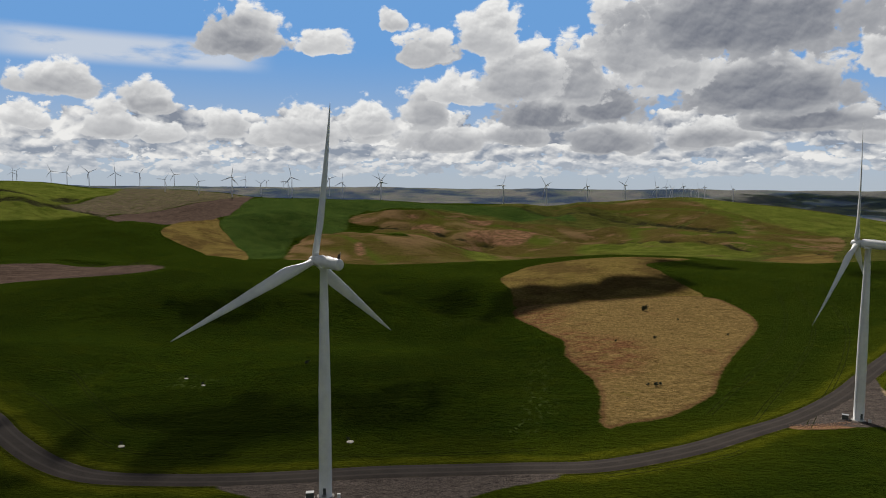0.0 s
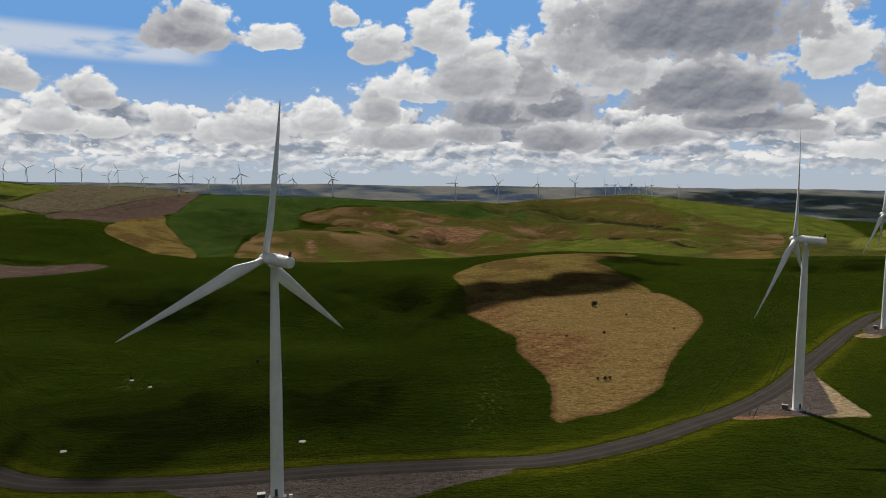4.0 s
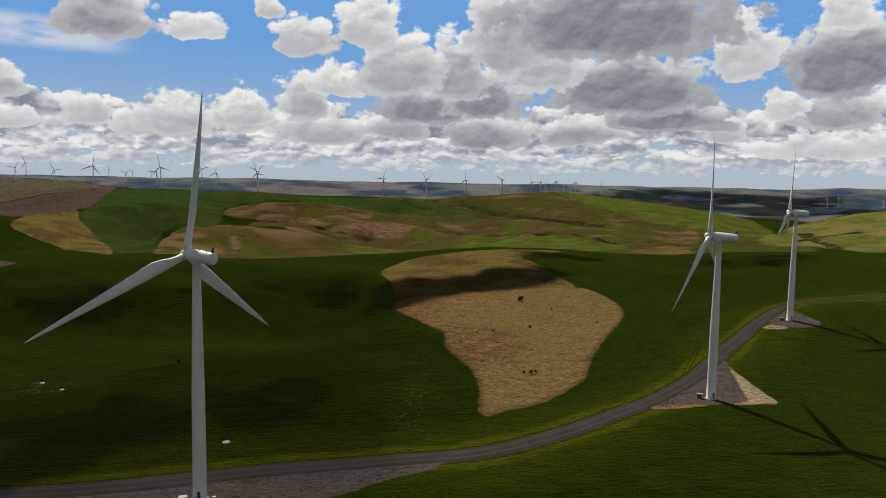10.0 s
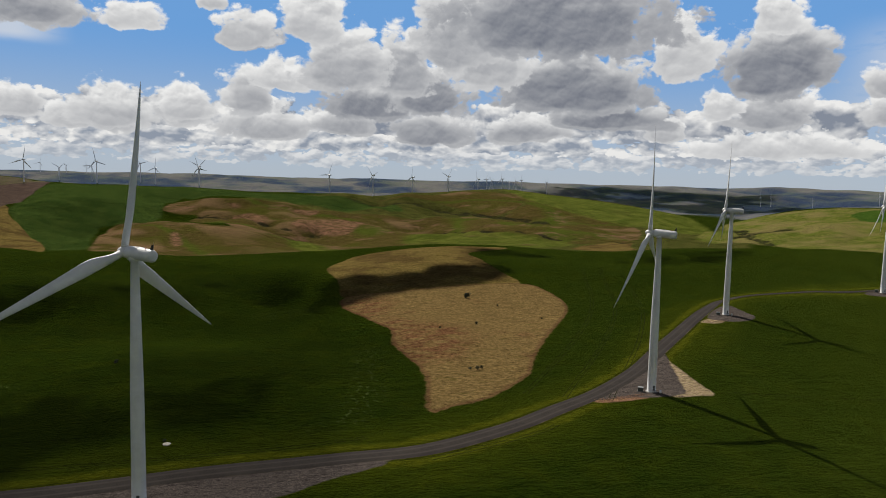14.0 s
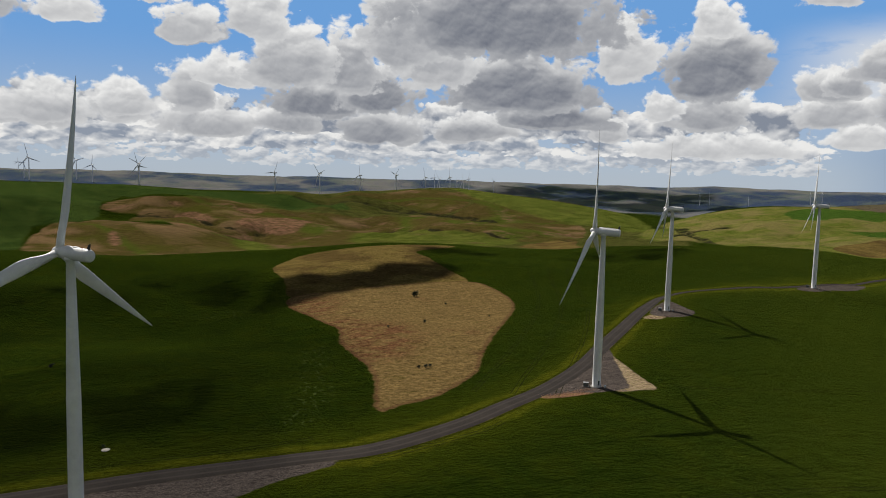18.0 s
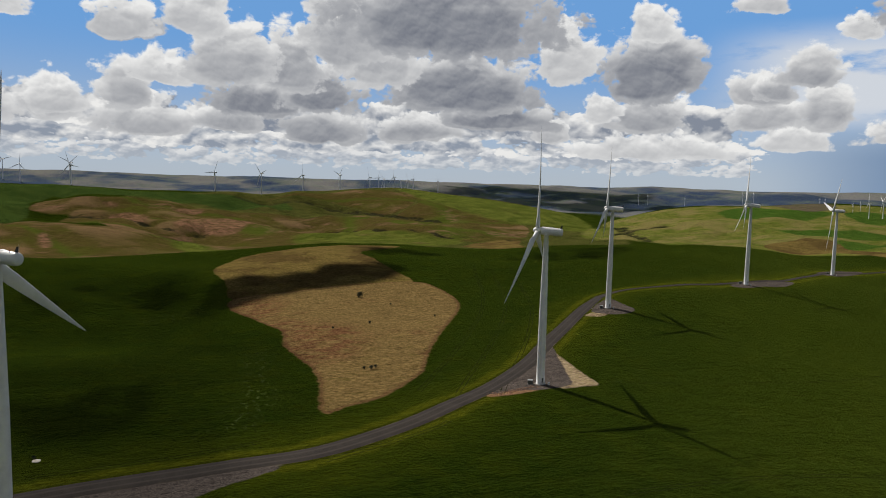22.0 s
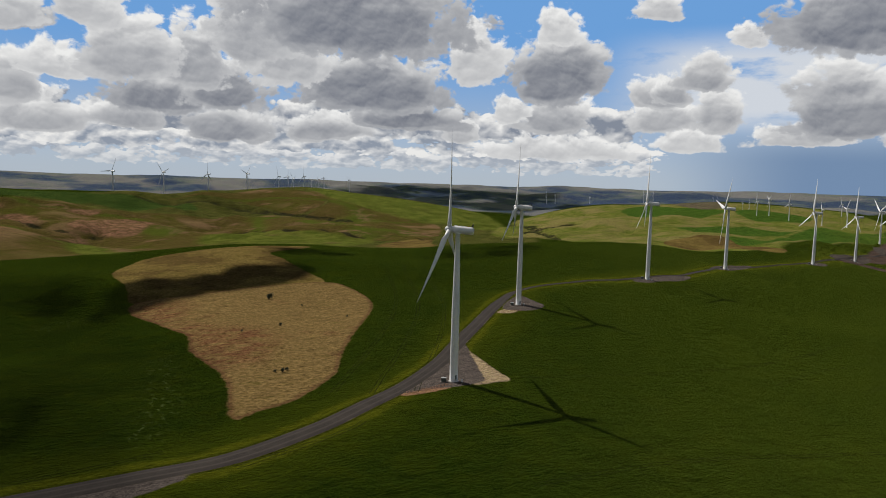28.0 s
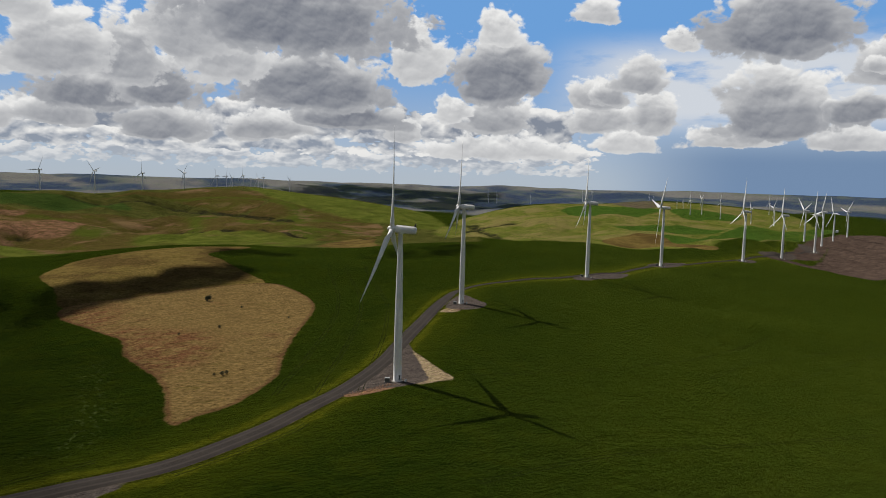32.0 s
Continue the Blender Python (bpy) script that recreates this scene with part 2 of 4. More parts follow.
MID = [(-12.1, 1480, -16.3), (-12.1, 1628, -33.3), (-10.6, 1480, 3.7), (-10.6, 1628, -11.3), (-7.1, 1480, 13.4), (-7.1, 1628, -0.7), (-3.6, 1480, 7.2), (-3.6, 1628, -7.5), (0.1, 1480, -11.9), (0.1, 1628, -28.5), (3.3, 1480, -34.4), (3.3, 1628, -53.3), (-17.7, 1720, 30.2), (-14.3, 1760, 34.3),
       (-10.6, 1800, 34.9), (-7.1, 1780, -0.8), (-7.1, 1958, -16.2), (-2.7, 1774, 3.5), (-2.7, 1951, -11.6), (2.8, 1768, 5.7), (2.8, 1945, -9.1), (6.5, 1762, -1.7), (6.5, 1938, -17.2), (9.7, 1756, -14.4), (9.7, 1932, -31.2), (12.5, 1750, -32.4), (12.5, 1925, -51.1), (-7.1, 2100, 24.9),
       (-7.1, 2310, 12), (-4.5, 2100, 43.2), (-4.5, 2310, 32.2), (-1.8, 2100, 45.3), (-1.8, 2310, 34.4)]
MID_B = [(1.9, 2100, 30.9), (1.9, 2310, 18.6), (5.6, 2100, 8.2), (5.6, 2310, -6.4), (8.8, 2250, 20.6), (8.8, 2475, 8.3), (13.4, 2133, -2), (13.4, 2347, -16.6), (17.4, 2017, -0.2), (17.4, 2218, -14.6), (20.5, 1900, -1), (20.5, 2090, -15.5), (24.3, 1833, -1.3), (24.3, 2017, -15.8),
         (27.5, 1767, -10.4), (27.5, 1943, -25.8), (29.5, 1700, -14), (29.5, 1870, -29.8), (11.1, 1480, -21.5), (15.6, 1470, -13.7), (20.1, 1460, -12.4), (24.3, 1450, -17), (21.7, 2350, 26.3), (25.1, 2300, 11.3), (28.3, 2250, -0.4), (31.4, 2200, -13.7), (-30.1, 2300, 82.2), (-30.1, 2530, 76),
         (-32.1, 2000, 105.2), (-32.1, 2200, 101.3), (-32.2, 2000, 30.6), (-28.8, 1900, 28.6), (-25.9, 1800, 36.5)]
MID_C = [(-24, 2400, 44.8), (-20, 2300, 60.6), (-17.1, 2200, 72.6), (-24.4, 1950, 24.6), (-24.4, 2145, 13.7), (-21.3, 1850, 19.3), (-21.3, 2035, 7.8), (-18, 1750, 30.9), (-18, 1925, 20.6), (-31.6, 1500, 23), (-27, 1467, 27.2), (-22.9, 1433, 13.2), (-20.5, 1400, -0.6), (-31.7, 1150, 5.4),
         (-31.7, 1265, -7.4), (-28.2, 1115, 5.5), (-28.2, 1226, -7.3), (-23.3, 1080, 0.4), (-23.3, 1188, -12.9), (-27, 1020, -4), (-36, 1050, -6), (-18, 1120, -10), (-8, 1180, -14), (1, 1200, -18), (8, 1200, -16), (35.4, 1950, -10.1), (35.4, 2184, -26.8), (39.9, 1940, 11.3),
         (39.9, 2173, -2.8), (44.3, 1930, 29.6), (44.3, 2162, 17.7), (48.5, 1920, 38.6), (48.5, 2150, 27.7)]
MID_D = [(53.3, 1910, 31.6), (53.3, 2139, 20), (58.2, 1900, 26.4), (58.2, 2128, 14.1), (45.2, 1500, 7.4), (45.2, 1620, -3.3), (49.8, 1515, 21.6), (49.8, 1636, 12), (53.4, 1530, 12.1), (53.4, 1652, 1.8), (58.3, 1545, 18.9), (58.3, 1669, 9.2),
         (30, 1350, -10), (40, 1400, -4), (50, 1420, 0), (58, 1650, -12), (68, 2000, -20)]
FAR = [(-15.5, 2560, 69.9), (-15.5, 2816, 54.5), (-10.5, 2560, 70.8), (-10.5, 2816, 55.5), (-6.2, 2560, 65.8), (-6.2, 2816, 50), (-2.7, 2560, 58.6), (-2.7, 2816, 42.1), (1.9, 2560, 53.8), (1.9, 2816, 36.8), (6.5, 2560, 53.3), (6.5, 2816, 36.3), (11, 2560, 61.3), (11, 2816, 45.1),
       (15.6, 2700, 71.8), (15.6, 2970, 56.6), (19.1, 2800, 81.2), (19.1, 3080, 67), (22.1, 2900, 64.2), (22.1, 3190, 48.3), (26.2, 3000, 41), (26.2, 3300, 22.7), (29.4, 2900, 22.4), (29.4, 3190, 2.2), (32.1, 2800, 3.9), (32.1, 3080, -18.1), (33.6, 2700, -4.1), (33.6, 2970, -26.9),
       (-32.1, 3000, 122.1), (-32.1, 3300, 117.9), (-29.4, 3000, 119.4), (-29.4, 3300, 115), (-26.2, 3000, 101.7)]
FAR_B = [(-26.2, 3300, 95.5), (-22.8, 3000, 98.4), (-22.8, 3300, 91.9), (-19.6, 3000, 92.6), (-19.6, 3300, 85.5), (-16.3, 3000, 75.1), (-16.3, 3300, 66.2), (35.8, 2500, -15.6), (35.8, 2800, -37.9), (38.1, 2525, 12.7), (38.1, 2828, -6.2), (40.3, 2550, 35.3), (40.3, 2856, 19.1), (43.3, 2575, 51.4),
         (43.3, 2884, 37.1), (46.4, 2600, 53.6), (46.4, 2912, 39.6), (49.7, 2625, 66.4), (49.7, 2940, 53.9), (52.5, 2650, 72.6), (52.5, 2968, 60.8), (56.3, 2675, 63.3), (56.3, 2996, 50.4), (59.9, 2700, 50.8), (59.9, 3024, 36.4), (-40, 3000, 110), (68, 2800, -8), (80, 3000, 10),
         (-36, 3900, 70), (-20, 3700, 40), (-5, 3700, 20), (10, 3700, 20), (25, 3900, 10)]
FAR_C = [(33, 3400, -10), (38, 3900, 0), (50, 4100, 40), (60, 4000, 42), (68, 3900, 44), (-38, 4850, 118), (-20, 4850, 112), (-5, 4850, 112), (10, 4850, 106), (25, 4850, 104), (40, 4850, 104), (55, 4850, 110), (72, 4850, 110)]


def log_polar(x, y):
    return np.degrees(np.arctan2(x, y)) / 20.0, np.log(np.maximum(np.hypot(x, y), 40.0) / 100.0) * 1.6


SPOTS = np.array(NEAR + FRONT + MID + MID_B + MID_C + MID_D + FAR + FAR_B + FAR_C, float)
_u, _v = SPOTS[:, 0] / 20.0, np.log(SPOTS[:, 1] / 100.0) * 1.6


def thin_plate(d2):
    return 0.5 * d2 * np.log(d2 + 1e-9)


_n = len(SPOTS)
_m = np.zeros((_n + 3, _n + 3))
_m[:_n, :_n] = thin_plate((_u[:, None] - _u) ** 2 + (_v[:, None] - _v) ** 2) + np.eye(_n) * 0.002
_m[:_n, _n:] = np.stack([np.ones(_n), _u, _v], 1)
_m[_n:, :_n] = _m[:_n, _n:].T
_w = np.linalg.solve(_m, np.r_[SPOTS[:, 2], 0, 0, 0])


def wave(x, y, size, seed):
    """Soft rolling noise about -1 to 1, made of a few crossed sines."""
    out, rng = np.zeros_like(x), np.random.RandomState(seed)
    for k in range(7):
        a, s, p = rng.uniform(0, math.tau), size * rng.uniform(0.6, 1.7), rng.uniform(0, math.tau)
        out += np.sin((x * math.cos(a) + y * math.sin(a)) * math.tau / s + p + 1.3 * np.sin((x * math.sin(a) - y * math.cos(a)) * math.tau / (1.7 * s) + 2 * p))
    return out / 3.2


# creeks, banks and gullies: depth, half width, line in plan
FOLDS = [
    (5, 10, [(-175, 1957), (-90, 1928), (-12, 1745), (55, 1690), (149, 1669)]),
    (6, 10, [(434, 1893), (491, 1839), (507, 1619), (582, 1524), (606, 1397), (692, 1397), (737, 1302)]),
    (14, 26, [(-1150, 1844), (-1117, 1874), (-1117, 1966), (-1199, 2253)]),
    (9, 22, [(-1075, 1710), (-1013, 1745), (-1005, 1859), (-963, 1954)]),
    (6, 9, [(-594, 916), (-565, 967), (-512, 971), (-481, 987), (-347, 821)]),
    (7, 20, [(639, 2292), (715, 2167), (778, 2040), (809, 1945)]),
    (5, 16, [(282, 2492), (415, 2432), (579, 2360), (651, 2266)]),
    (8, 18, [(1345, 1880), (1066, 1381), (971, 1198)]),
    (7, 18, [(1175, 1384), (1115, 1422), (1009, 1374)]),
]


def line_distance(x, y, line):
    best = np.full(x.shape, 1e9)
    for (ax, ay), (bx, by) in zip(line, line[1:]):
        ux, uy = bx - ax, by - ay
        t = np.clip(((x - ax) * ux + (y - ay) * uy) / (ux * ux + uy * uy), 0, 1)
        best = np.minimum(best, np.hypot(x - ax - t * ux, y - ay - t * uy))
    return best


def folds(x, y):
    """How far the creeks and gullies are cut below the slopes."""
    cut, wander = np.zeros_like(x), 7 * wave(x, y, 60, 21)
    for deep, wide, line in FOLDS:
        lo, hi = np.min(line, 0) - 90, np.max(line, 0) + 90
        k = (x > lo[0]) & (x < hi[0]) & (y > lo[1]) & (y < hi[1])
        if k.any():
            cut[k] = np.maximum(cut[k], deep * np.exp(-((line_distance(x[k], y[k], line) + wander[k]) / wide) ** 2))
    return cut


def ground_z(x, y):
    """Height of the ground at plan points (arrays)."""
    x, y = np.atleast_1d(np.asarray(x, float)), np.atleast_1d(np.asarray(y, float))
    r = np.hypot(x, y)
    u, v = log_polar(x, y)
    z = _w[_n] + _w[_n + 1] * u + _w[_n + 2] * v
    for k in range(_n):
        z = z + _w[k] * thin_plate((u - _u[k]) ** 2 + (v - _v[k]) ** 2)
    off = np.clip((np.abs(u - 0.9) - 2.6) / 1.6, 0, 1)
    off = off * off * (3 - 2 * off)
    z = z * (1 - off) + off * (-4 + 95 * np.clip((r - 600) / 4000, 0, 1))
    mid = np.clip((r - 1050) / 600, 0, 1) * (1 - 0.88 * np.clip((r - 1900) / 550, 0, 1))
    mid = mid * (0.22 + 0.78 * np.clip((47 - 20 * u) / 10, 0, 1))
    far = np.clip((r - 2900) / 900, 0, 1) * np.clip((5200 - r) / 700, 0, 1)
    z = z + mid * (5.0 * (np.abs(wave(x, y, 620, 3)) - 0.5) + 4.0 * (np.abs(wave(x, y, 230, 5)) - 0.5)) + far * (16.0 * (np.abs(wave(x, y, 900, 11)) - 0.5) + 7.0 * np.abs(wave(x, y, 330, 17)))
    near = np.clip((r - 260) / 300, 0, 1)
    z = z + 0.3 * np.clip((r - 200) / 300, 0, 1) * wave(x, y, 90, 7) + near * np.clip((1650 - r) / 600, 0, 1) * (2.2 + 3.0 * np.clip((11 - 20 * u) / 10, 0, 1)) * wave(x, y, 300, 13)
    worn = np.clip((20 * u + 8) / 5, 0, 1) * np.clip((r - 1250) / 250, 0, 1) * np.clip((2450 - r) / 250, 0, 1)
    z = z + worn * (4.5 * (np.abs(wave(x, y, 260, 23)) - 0.5) + 1.8 * np.abs(wave(x, y, 95, 29)))
    z = z - folds(x, y)
    k = np.clip((r - 70) / 120, 0, 1)
    k = k * k * (3 - 2 * k)
    return z * k - 2.0 * (1 - k)

# ---- ground sheet ----
def grid_mesh(name, xs, ys, zs, wrap):
    """A sheet from 2D arrays of points; wrap joins the last column to the first."""
    rows, cols = xs.shape
    me = bpy.data.meshes.new(name)
    i = np.arange(rows * cols).reshape(rows, cols)
    nxt = np.roll(i, -1, 1) if wrap else None
    a = i[:-1] if wrap else i[:-1, :-1]
    b = nxt[:-1] if wrap else i[:-1, 1:]
    c = nxt[1:] if wrap else i[1:, 1:]
    d = i[1:] if wrap else i[1:, :-1]
    quads = np.stack([a, b, c, d], -1).reshape(-1, 4)[:, ::-1]
    me.vertices.add(rows * cols)
    me.vertices.foreach_set("co", np.stack([xs, ys, zs], -1).astype(np.float32).ravel())
    me.loops.add(quads.size)
    me.loops.foreach_set("vertex_index", quads.astype(np.int32).ravel())
    me.polygons.add(len(quads))
    me.polygons.foreach_set("loop_start", np.arange(0, quads.size, 4, dtype=np.int32))
    me.polygons.foreach_set("use_smooth", np.ones(len(quads), bool))
    me.update(calc_edges=True)
    me.validate()
    return me


az = np.radians(np.r_[np.arange(-37, 73, 0.16), np.arange(73, 323, 2.5)])
rr = np.r_[0.05, 20, 45, 70, 90, np.geomspace(105, 4930, 520)]
GX, GY = rr[:, None] * np.sin(az), rr[:, None] * np.cos(az)
GZ = ground_z(GX.ravel(), GY.ravel()).reshape(GX.shape)
ground_me = grid_mesh("ground", GX, GY, GZ, True)
# ---- what grows where: field outlines in plan ----
SHEET = np.stack([GX.ravel(), GY.ravel()], 1)
FIELDS = {}


def edge_distance(pts, line, closed):
    """Distance from points to a line of plan points, and (closed) whether inside."""
    best, inside = np.full(len(pts), 1e9), np.zeros(len(pts), bool)
    n = len(line)
    for k in range(n if closed else n - 1):
        a, b = np.array(line[k], float), np.array(line[(k + 1) % n], float)
        ab = b - a
        t = np.clip(((pts - a) @ ab) / (ab @ ab + 1e-9), 0, 1)
        best = np.minimum(best, np.hypot(*(pts - a - t[:, None] * ab).T))
        if closed:
            cross = (a[1] > pts[:, 1]) != (b[1] > pts[:, 1])
            inside ^= cross & (pts[:, 0] < ab[0] * (pts[:, 1] - a[1]) / (ab[1] if abs(ab[1]) > 1e-9 else 1e-9) + a[0])
    return best, inside


def rounded(pts, closed, steps=6):
    """A smooth curve through plan points."""
    n, out = len(pts), []
    for k in range(n if closed else n - 1):
        p = [Vector((*pts[(k + d) % n if closed else min(max(k + d, 0), n - 1)], 0)) for d in (-1, 0, 1, 2)]
        for i in range(steps):
            t = i / steps
            q = 0.5 * (2 * p[1] + (p[2] - p[0]) * t + (2 * p[0] - 5 * p[1] + 4 * p[2] - p[3]) * t * t + (3 * p[1] - p[0] - 3 * p[2] + p[3]) * t ** 3)
            out.append((q.x, q.y))
    if not closed:
        out.append(tuple(pts[-1]))
    return out


def field(kind, outline, soft=False):
    """Adds an outline to the fields of that kind: distance to its edge, positive inside."""
    line = rounded(outline, True, 3)
    lo, hi = np.min(line, 0) - 45, np.max(line, 0) + 45
    near = np.all((SHEET > lo) & (SHEET < hi), 1)
    d, inside = edge_distance(SHEET[near], line, True)
    have = FIELDS.setdefault(kind, np.full(len(SHEET), -40.0))
    have[near] = np.maximum(have[near], np.clip(np.where(inside, d, -d), -40, 40))


field("dry_red", [(71, 303), (83, 362), (82, 406), (80, 449), (86, 487), (76, 529), (63, 591), (69, 630), (117, 633), (167, 648), (241, 651), (257, 624), (256, 575), (245, 539), (218, 492), (175, 422), (154, 384), (142, 359), (129, 342), (104, 317), (86, 309)])
field("dry", [(69, 626), (68, 689), (62, 750), (93, 838), (122, 854), (180, 870), (233, 885), (292, 912), (320, 906), (237, 812), (238, 771), (242, 699), (241, 646), (166, 643), (116, 629)])
field("red_patch", [(86, 525), (114, 504), (138, 474), (127, 424), (103, 396), (81, 387), (78, 429)])
field("red_patch", [(62, 598), (79, 623), (107, 607), (91, 543), (73, 540)])
field("pasture", [(20, 1150), (700, 1000), (1050, 1420), (1250, 2150), (1400, 2400), (1000, 2900), (300, 2650), (-50, 2250), (20, 1500)])
# far fields, from the west round to the east
field("hazed_wheat", [(-492, 1561), (-336, 1214), (-257, 1124), (-346, 1582), (-315, 1639), (-232, 1616), (-277, 2083), (-256, 2386), (-40, 2094), (145, 2376), (373, 2146), (434, 2391), (235, 2520), (-48, 2519), (-378, 2569), (-573, 2207), (-524, 1677)])
field("olive", [(-267, 1200), (-280, 1310), (-327, 1617), (-261, 1595), (-186, 1488), (-123, 1440), (-43, 1411), (23, 1402), (87, 1347), (114, 1083), (35, 1089), (-51, 1088), (-135, 1081), (-200, 1071), (-237, 1063)])
field("olive", [(-274, 2032), (-247, 2119), (-162, 2086), (-97, 2090), (1, 2080), (104, 2141), (208, 2072), (324, 2099), (487, 2054), (630, 2258), (703, 2130), (801, 2203), (870, 2287), (851, 2460), (914, 2460), (907, 2282), (953, 2118), (1029, 1978), (1032, 1825), (981, 1707), (730, 1310), (598, 1325), (334, 1037), (252, 1060), (167, 1077), (114, 1083), (89, 1372), (24, 1437), (-66, 1422), (-195, 1918), (-90, 1942), (-184, 1972), (-250, 2009)])
field("olive", [(351, 2549), (488, 2499), (717, 2576), (830, 2525), (866, 2385), (836, 2249), (718, 2178), (666, 2320), (576, 2432), (444, 2483)])
field("light", [(895, 2589), (889, 2450), (894, 2299), (942, 2135), (982, 1988), (1056, 1868), (1142, 1767), (983, 1366), (935, 1193), (1053, 1391), (1444, 2177), (1313, 2329), (1191, 2418), (1035, 2550)])
field("light", [(304, 1553), (459, 1864), (511, 1587), (555, 1453), (594, 1368), (591, 1308), (374, 1023), (294, 1049), (244, 1062), (261, 1329)])
field("light", [(46, 1419), (110, 1361), (123, 1082), (158, 1078), (193, 1072), (123, 1082), (79, 1087)])
field("bare", [(-90, 1935), (-44, 1955), (-5, 1913), (8, 1809), (-26, 1747)])
field("bare", [(57, 1742), (148, 1923), (220, 1934), (264, 1915), (185, 1626), (123, 1690), (72, 1699)])
field("bare", [(-164, 1316), (-148, 1305), (-135, 1215), (-148, 1211)])
field("bare", [(-111, 2045), (-75, 2045), (-70, 2017), (-94, 2023)])
field("bare", [(66, 2026), (135, 2083), (140, 2039), (89, 1997)])
field("dry", [(-554, 1379), (-588, 1513), (-678, 1900), (-542, 1691), (-498, 1565), (-435, 1454), (-338, 1220), (-322, 1041), (-430, 1261), (-508, 1331)])
field("plough", [(-942, 1962), (-816, 2101), (-653, 2121), (-593, 2215), (-547, 1687), (-588, 1613), (-602, 1518), (-646, 1506), (-679, 1423)])
field("heath", [(-1035, 1908), (-1152, 2341), (-1144, 2444), (-1237, 2787), (-1083, 2794), (-854, 2927), (-599, 2175), (-774, 2127), (-940, 2039), (-942, 1942), (-965, 1839)])
field("light", [(-1560, 2425), (-1529, 2638), (-1323, 2607), (-1255, 2779), (-1152, 2461), (-1163, 2288), (-1035, 1908), (-939, 1924), (-916, 1666), (-976, 1510)])
field("plough", [(-548, 834), (-501, 858), (-476, 889), (-341, 792), (-299, 747), (-337, 715), (-392, 709), (-485, 737)])
field("dry", [(523, 1146), (651, 1314), (737, 1302), (665, 1192), (556, 937), (587, 918), (538, 947), (491, 972)])
field("meadow", [(1130, 1646), (1495, 2039), (1558, 1991), (1631, 1924), (1748, 1851), (1961, 1739), (2057, 1580), (2191, 1461), (2278, 1321), (2148, 1130), (1714, 898), (1222, 809), (1107, 764), (1004, 884), (937, 958), (956, 1142), (896, 1260), (918, 1360)])
field("green", [(1662, 1707), (1827, 1743), (1827, 1619), (1882, 1475), (1766, 1433), (1377, 1292), (1583, 1600)])
field("green", [(1895, 1454), (1981, 1437), (2006, 1336), (1993, 1255), (1846, 1228), (1808, 1327)])
field("green", [(1291, 1149), (1463, 1088), (1557, 965), (2083, 1046), (1927, 967), (1483, 984), (1324, 1042)])
field("green", [(1167, 911), (1469, 975), (1876, 941), (1779, 891), (1168, 830)])
field("heath", [(1938, 1756), (2057, 1673), (1972, 1536), (1834, 1534)])
field("dry", [(1050, 961), (1154, 961), (1168, 905), (1131, 850), (1131, 759), (1081, 746), (1092, 856), (1016, 895)])
field("plough", [(1192, 703), (1253, 723), (1277, 694), (1323, 677), (1661, 826), (1385, 711), (1329, 736), (1728, 901), (1921, 944), (2245, 931), (1257, 516), (1230, 610), (1234, 670)])

# gravel pads round the turbine feet, pale spoil and reddish stones beside them
ROAD = rounded([(-420, 405), (-310, 372), (-245, 343), (-209, 315), (-182, 287), (-153.5, 261.5), (-127, 246), (-99, 243), (-58.5, 245), (-17.5, 251), (25.5, 255), (60, 258),
                (100, 275), (131.5, 295), (168, 320), (205, 352), (242, 390), (294.5, 443), (343, 489), (375, 517), (402, 527.5), (450, 528), (529, 534),
                (575, 541), (620, 545), (665, 562), (722, 588), (792, 624), (850, 632), (930, 640), (1040, 660), (1140, 690), (1250, 720), (1400, 760), (1520, 792)], False)
field("gravel", [(-80, 240), (-62, 228), (-40, 219), (0, 226), (22, 238), (45, 250), (0, 254), (-40, 246)])
field("gravel", [(156, 306), (176, 324), (206, 354), (240, 388), (224, 348), (212, 321), (203, 303), (189, 300), (180, 301), (171, 304)])
field("gravel", [(323, 459), (347, 484), (367, 496), (359, 463), (356, 447), (341, 440), (328, 445)])
field("gravel", [(532, 525), (559, 538), (605, 544), (636, 540), (599, 518), (568, 520), (545, 515)])
field("gravel", [(760, 614), (814, 640), (877, 646), (870, 634), (814, 612), (785, 604), (770, 606)])
field("gravel", [(1022, 648), (1038, 640), (1070, 646), (1090, 662), (1040, 664)])
field("gravel", [(1205, 725), (1200, 708), (1250, 698), (1330, 720), (1340, 740), (1250, 734)])
field("gravel", [(1485, 790), (1490, 772), (1520, 772), (1600, 830), (1570, 850), (1500, 806)])
field("pale", [(232, 372), (227, 348), (222, 325), (219, 308), (216, 298), (206, 298), (194, 299), (206, 318), (218, 338), (226, 358)])
field("rubble_soil", [(152, 302), (172, 313), (184, 317), (182, 301), (168, 299)])
field("pale", [(310, 450), (323, 455), (328, 444), (316, 442)])
field("lodged", [(71, 438), (66, 405), (60, 372), (56, 335), (38, 292), (18, 284), (30, 310), (44, 350), (50, 400), (60, 436)])
field("lodged", [(-150, 395), (-120, 378), (-126, 362), (-150, 372)])
field("lodged", [(-8, 600), (30, 612), (32, 590), (0, 582)])
near = np.hypot(SHEET[:, 0], SHEET[:, 1]) < 1900
d_road = np.full(len(SHEET), 60.0)
d_road[near] = np.minimum(edge_distance(SHEET[near], ROAD, False)[0], 60)
FIELDS["road_side"] = d_road
FIELDS["gully"] = np.minimum(np.abs(wave(SHEET[:, 0], SHEET[:, 1], 620, 3)), 0.4 + np.abs(wave(SHEET[:, 0], SHEET[:, 1], 230, 5)))
FIELDS["fold"] = folds(SHEET[:, 0], SHEET[:, 1])
